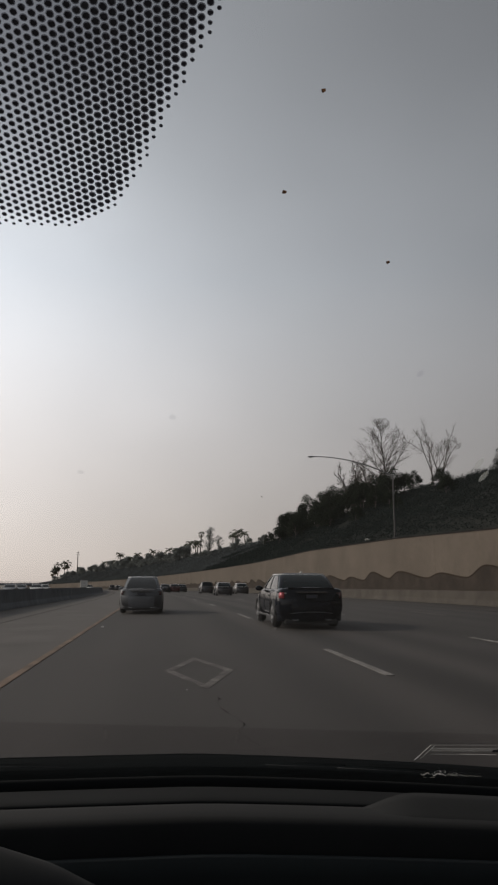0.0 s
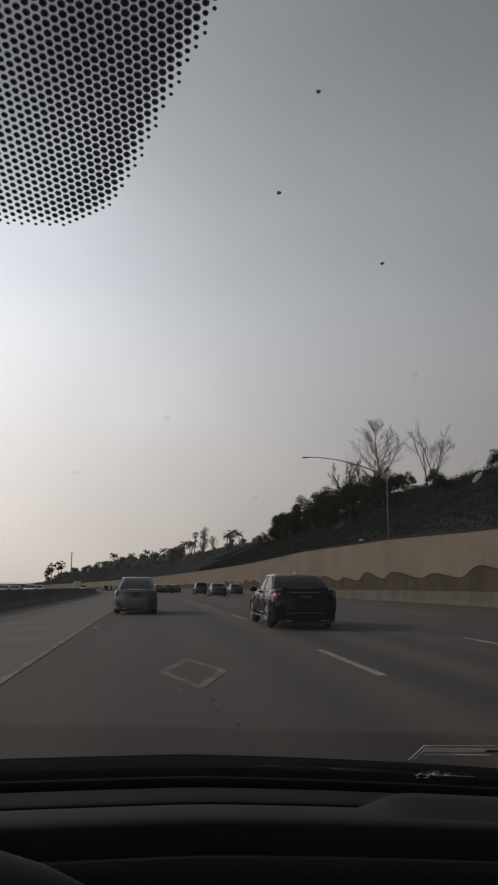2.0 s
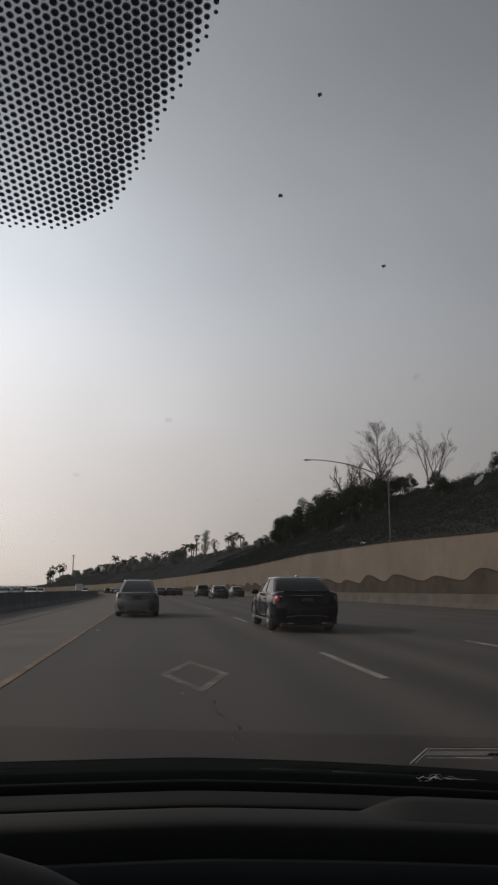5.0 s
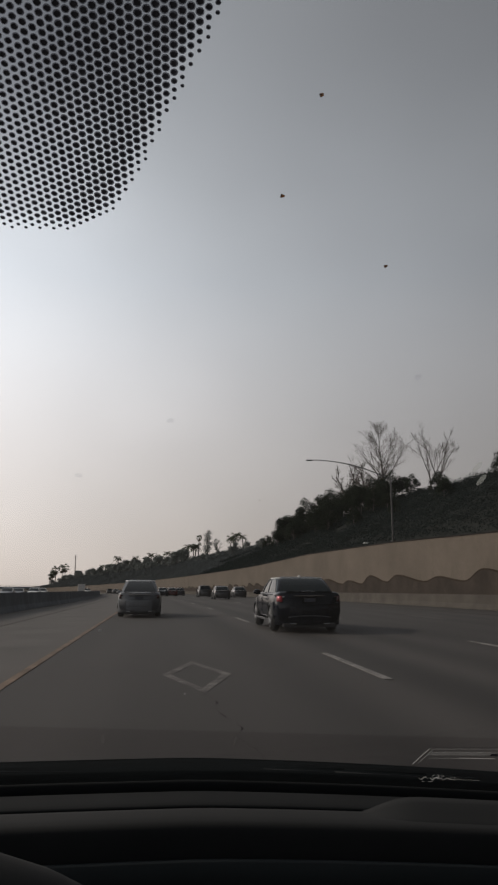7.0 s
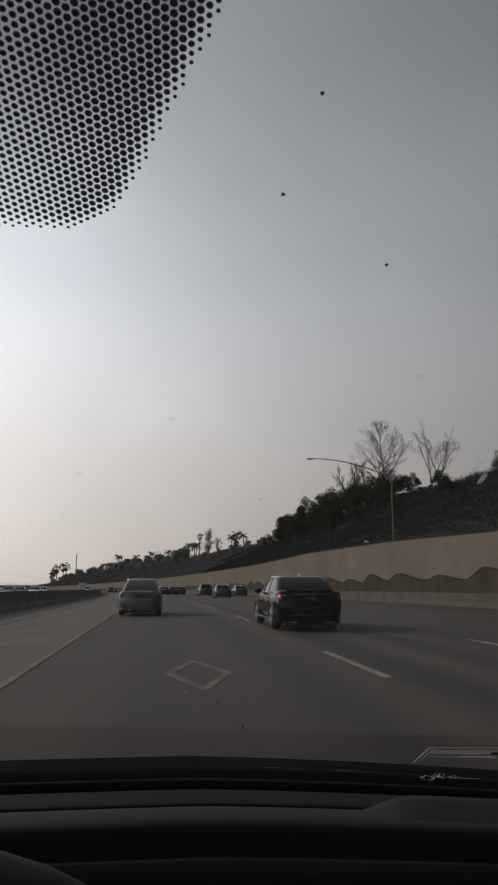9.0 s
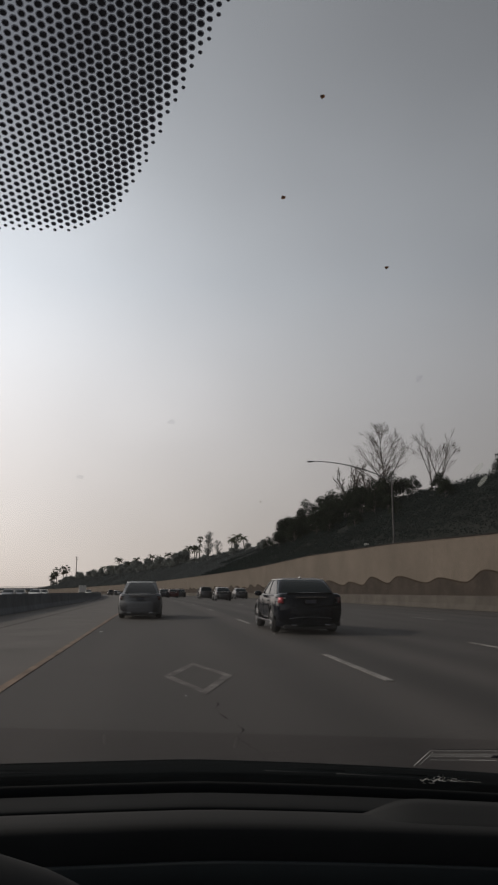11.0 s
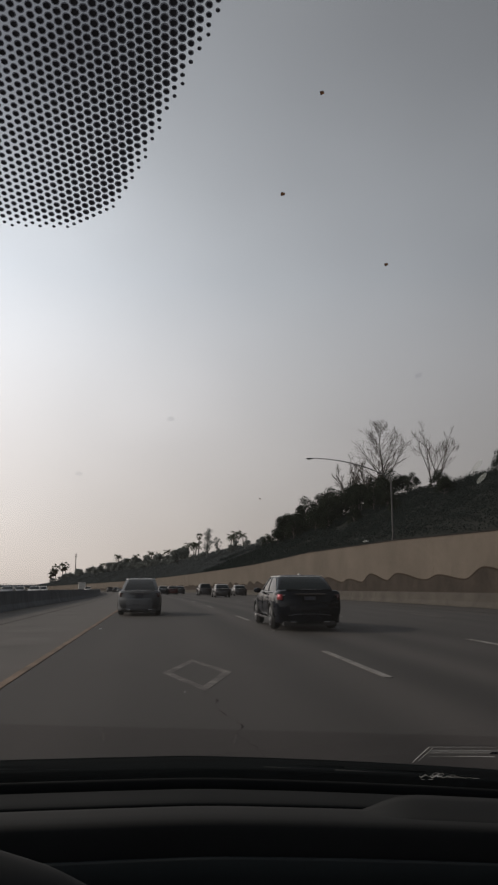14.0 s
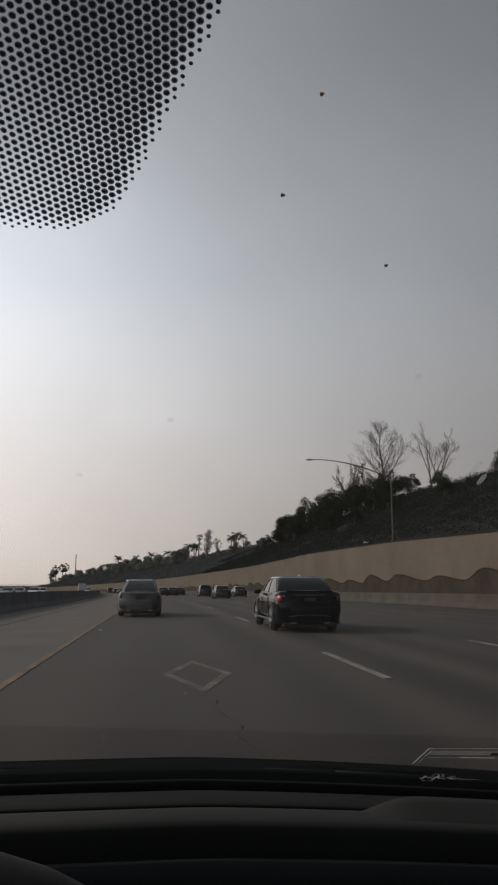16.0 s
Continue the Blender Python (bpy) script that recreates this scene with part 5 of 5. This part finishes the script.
def feather_palm(seed, h, reach=2.6):
    rng = random.Random(seed)
    t = tagged(new("feather_palm"), "palm with arching feathery fronds", "palm tree", "palms on the hill")
    bm = bmesh.new()
    pts = [(0.3 * u * math.sin(seed), 0.1 * u, -0.4 + (h + 0.4) * u) for u in [k / 6 for k in range(7)]]
    pipe(bm, pts, [0.24 - 0.012 * k for k in range(7)], 9)
    part("trunk", bm, M_BARK, t)
    top = Vector(pts[-1])
    v, f = [], []
    for k in range(20):
        q, el = k * 2.4 + rng.uniform(-0.3, 0.3), rng.uniform(-0.1, 1.25)
        d = Vector((math.cos(q) * math.cos(el), math.sin(q) * math.cos(el), math.sin(el)))
        L = reach * rng.uniform(0.8, 1.1)
        p = top.copy()
        side = Vector((-math.sin(q), math.cos(q), 0))
        n = 12
        for i in range(n):
            nd = (d + Vector((0, 0, -0.16 * i / n * 3))).normalized()
            d = nd
            nx = p + d * L / n
            o = len(v)
            v += [p - side * 0.025, p + side * 0.025, nx + side * 0.02, nx - side * 0.02]
            f.append((o, o + 1, o + 2, o + 3))
            if i > 0:
                ll = L * 0.27 * math.sin(math.pi * (0.12 + 0.82 * i / n))
                for sgn in (-1, 1):
                    for j in (0.0, 0.5):
                        a = p + (nx - p) * j
                        e = a + side * sgn * ll * 0.75 + d * ll * 0.45 - Vector((0, 0, ll * rng.uniform(0.35, 0.8)))
                        w = d * 0.05
                        o = len(v)
                        v += [a - w, a + w, e]
                        f.append((o, o + 1, o + 2))
            p = nx
    part_data("crown", v, f, M_PALM, t)
    return t


def conifer(seed, h, r):
    rng = random.Random(seed)
    t = tagged(new("conifer"), "narrow dark conifer with tiered branches", "tree", "conifers on the hill")
    bm = bmesh.new()
    tube(bm, (0, 0, -0.4), (0, 0, h), h * 0.02, 0.02, 7)
    v, f = [], []
    for i in range(22):
        u = i / 21
        z = h * (0.12 + 0.86 * u)
        for k in range(7):
            q = rng.uniform(0, 6.28)
            L = r * (1 - u) ** 0.85 * rng.uniform(0.6, 1.1) + 0.12
            d = Vector((math.cos(q), math.sin(q), rng.uniform(-0.1, 0.3)))
            side = Vector((-math.sin(q), math.cos(q), 0))
            for m in range(6):
                a = Vector((0, 0, z)) + d * L * m / 6
                for sgn in (-1, 1, 0):
                    e = a + d * L * 0.26 + side * sgn * L * 0.16 * (1 - m / 8) - Vector((0, 0, 0.08 * L + 0.05))
                    o = len(v)
                    w = Vector((0, 0, 0.03 + 0.02 * L)) + side * 0.04
                    v += [a - w, a + w, e]
                    f.append((o, o + 1, o + 2))
    part("trunk", bm, M_BARK, t)
    part_data("crown", v, f, M_NEEDLE, t)
    return t


def plant(t, s, lat, turn=0.0, scale=1.0, sink=0.0):
    t.matrix_basis = Matrix.Translation(at(s, lat, hill_height(s, lat) - sink)) @ pose(0, 0, 0, 0, 0, turn) @ Matrix.Scale(scale, 4)
    return t


def plant_copy(src, s, lat, turn=0.0, scale=1.0, sink=0.0, label=""):
    c = copy_thing(src, Matrix.Translation(at(s, lat, hill_height(s, lat) - sink)) @ pose(0, 0, 0, 0, 0, turn) @ Matrix.Scale(scale / src.scale[0], 4))
    return tagged(c, label)


BARE = "leafless tree with fine upright grey-brown branches on the hill"
EVER = "dense dark evergreen tree on the hillside"
# leafless trees, beside the camera and passed already
bare_a = plant(bare_tree(11, 12.6, 1.5, 1.0, "large leafless tree behind the street lamp"), 106, 38)
bare_b = plant(bare_tree(24, 7.4, 0.5), 90, 38.5, 40)
for s, lat, turn, sc, src in ((86.5, 38, 100, 1.05, bare_b), (-20, 39, 10, 1.0, bare_a), (-27, 36, 200, 1.1, bare_b), (-36, 39, 70, 1.2, bare_b), (-60, 40, 130, 0.8, bare_a)):
    plant_copy(src, s, lat, turn, sc, label=BARE)
# dense evergreens on the slope
ever = [leafy_tree(31, 4.2, 2.6, M_LEAF, leaves=3600, size=0.14), leafy_tree(32, 3.6, 2.4, M_LEAF, leaves=3600, size=0.14), leafy_tree(33, 4.8, 2.5, M_LEAF, leaves=3600, size=0.14)]
plant(ever[0], 103, 33)
plant(ever[1], 114, 32)
plant(ever[2], 97, 35)
spots = [(74, 33, 0.5), (79, 29, 0.45), (82, 36, 0.55), (87, 31, 0.55), (92, 28, 0.6), (95, 32, 0.7), (101, 36, 0.85), (107, 34, 1.25), (110, 30, 1.0), (117, 35, 1.2), (120, 31, 1.2), (124, 34, 1.35), (129, 36, 1.3),
         (131, 31, 1.2), (137, 34, 1.4), (142, 31, 1.25), (147, 34, 1.3), (152, 33, 1.1), (158, 34, 0.95), (165, 35, 0.8), (67, 36, 0.5), (70, 31, 0.45), (104, 28, 0.8), (122, 27, 0.8), (134, 27, 0.8), (112, 38, 0.8), (172, 34, 0.7), (106, 41, 0.8), (112, 40, 1.0), (118, 40.5, 1.1), (124, 40, 1.1), (130, 40.5, 1.1), (99, 39.5, 0.6), (115, 29, 0.9), (127, 29.5, 0.95)]
for i, (s, lat, sc) in enumerate(spots):
    plant_copy(ever[i % 3], s, lat, 67 * i, sc, label=EVER)
bare_c = plant(bare_tree(37, 8.6, 0.5, 2.6, "small pruned leafless tree rising from the evergreens"), 119, 37)
for s, lat, turn, sc in ((112, 37.5, 60, 0.85), (122, 38, 280, 0.7)):
    plant_copy(bare_c, s, lat, turn, sc, label="small pruned leafless tree rising from the evergreens")
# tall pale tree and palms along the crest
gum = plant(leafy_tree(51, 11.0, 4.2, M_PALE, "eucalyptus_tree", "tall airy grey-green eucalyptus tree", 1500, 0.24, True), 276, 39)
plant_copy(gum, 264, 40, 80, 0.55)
fan = plant(fan_palm(61, 9.0), 296, 40)
fea = plant(feather_palm(71, 5.0, 3.0), 236, 40)
for i, (s, lat, sc) in enumerate(((243, 40, 0.9), (247, 42, 0.85), (229, 41, 0.8), (306, 40, 1.1), (312, 42, 1.25), (318, 40, 1.2), (327, 41, 1.0), (345, 40, 0.9), (352, 42, 1.0), (365, 40, 1.1), (384, 41, 0.9), (400, 40, 1.2), (420, 41, 1.0), (446, 40, 1.25), (468, 41, 1.0), (492, 40, 1.6), (515, 42, 1.0), (530, 40, 1.0), (548, 41, 1.1))):
    plant_copy(fea, s, lat, 80 * i, sc)
far_fan = plant(fan_palm(63, 9.0, 1.9), 689, 36, 0, 1.35)
for i, (s, lat, sc) in enumerate(((680, 36, 1.6), (684, 35, 1.25), (655, 36, 1.45), (648, 37, 1.4), (697, 36, 1.1))):
    plant_copy(far_fan, s, lat, 50 * i, sc, 0.5)
con = plant(conifer(81, 7.0, 2.0), 372, 38)
for i, (s, lat, sc) in enumerate(((384, 39, 1.1), (222, 40, 0.5), (200, 40, 0.4), (-52, 40, 0.5), (600, 38, 0.9))):
    plant_copy(con, s, lat, 40 * i, sc)
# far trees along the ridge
hazed = [leafy_tree(91, 4.6, 2.8, M_PALE, "ridge_tree", "grey-green tree, paled for haze, on the distant ridge", 1500, 0.24), leafy_tree(92, 3.8, 3.0, M_PALE, "ridge_tree", "grey-green tree, paled for haze, on the distant ridge", 1500, 0.24)]
plant(hazed[0], 330, 40)
plant(hazed[1], 350, 38)
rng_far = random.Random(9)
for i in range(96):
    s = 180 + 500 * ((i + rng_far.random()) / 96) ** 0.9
    plant_copy(hazed[i % 2], s, rng_far.uniform(32, 42), rng_far.uniform(0, 360), rng_far.uniform(0.7, 1.45) * (1 if s > 300 else 0.45))
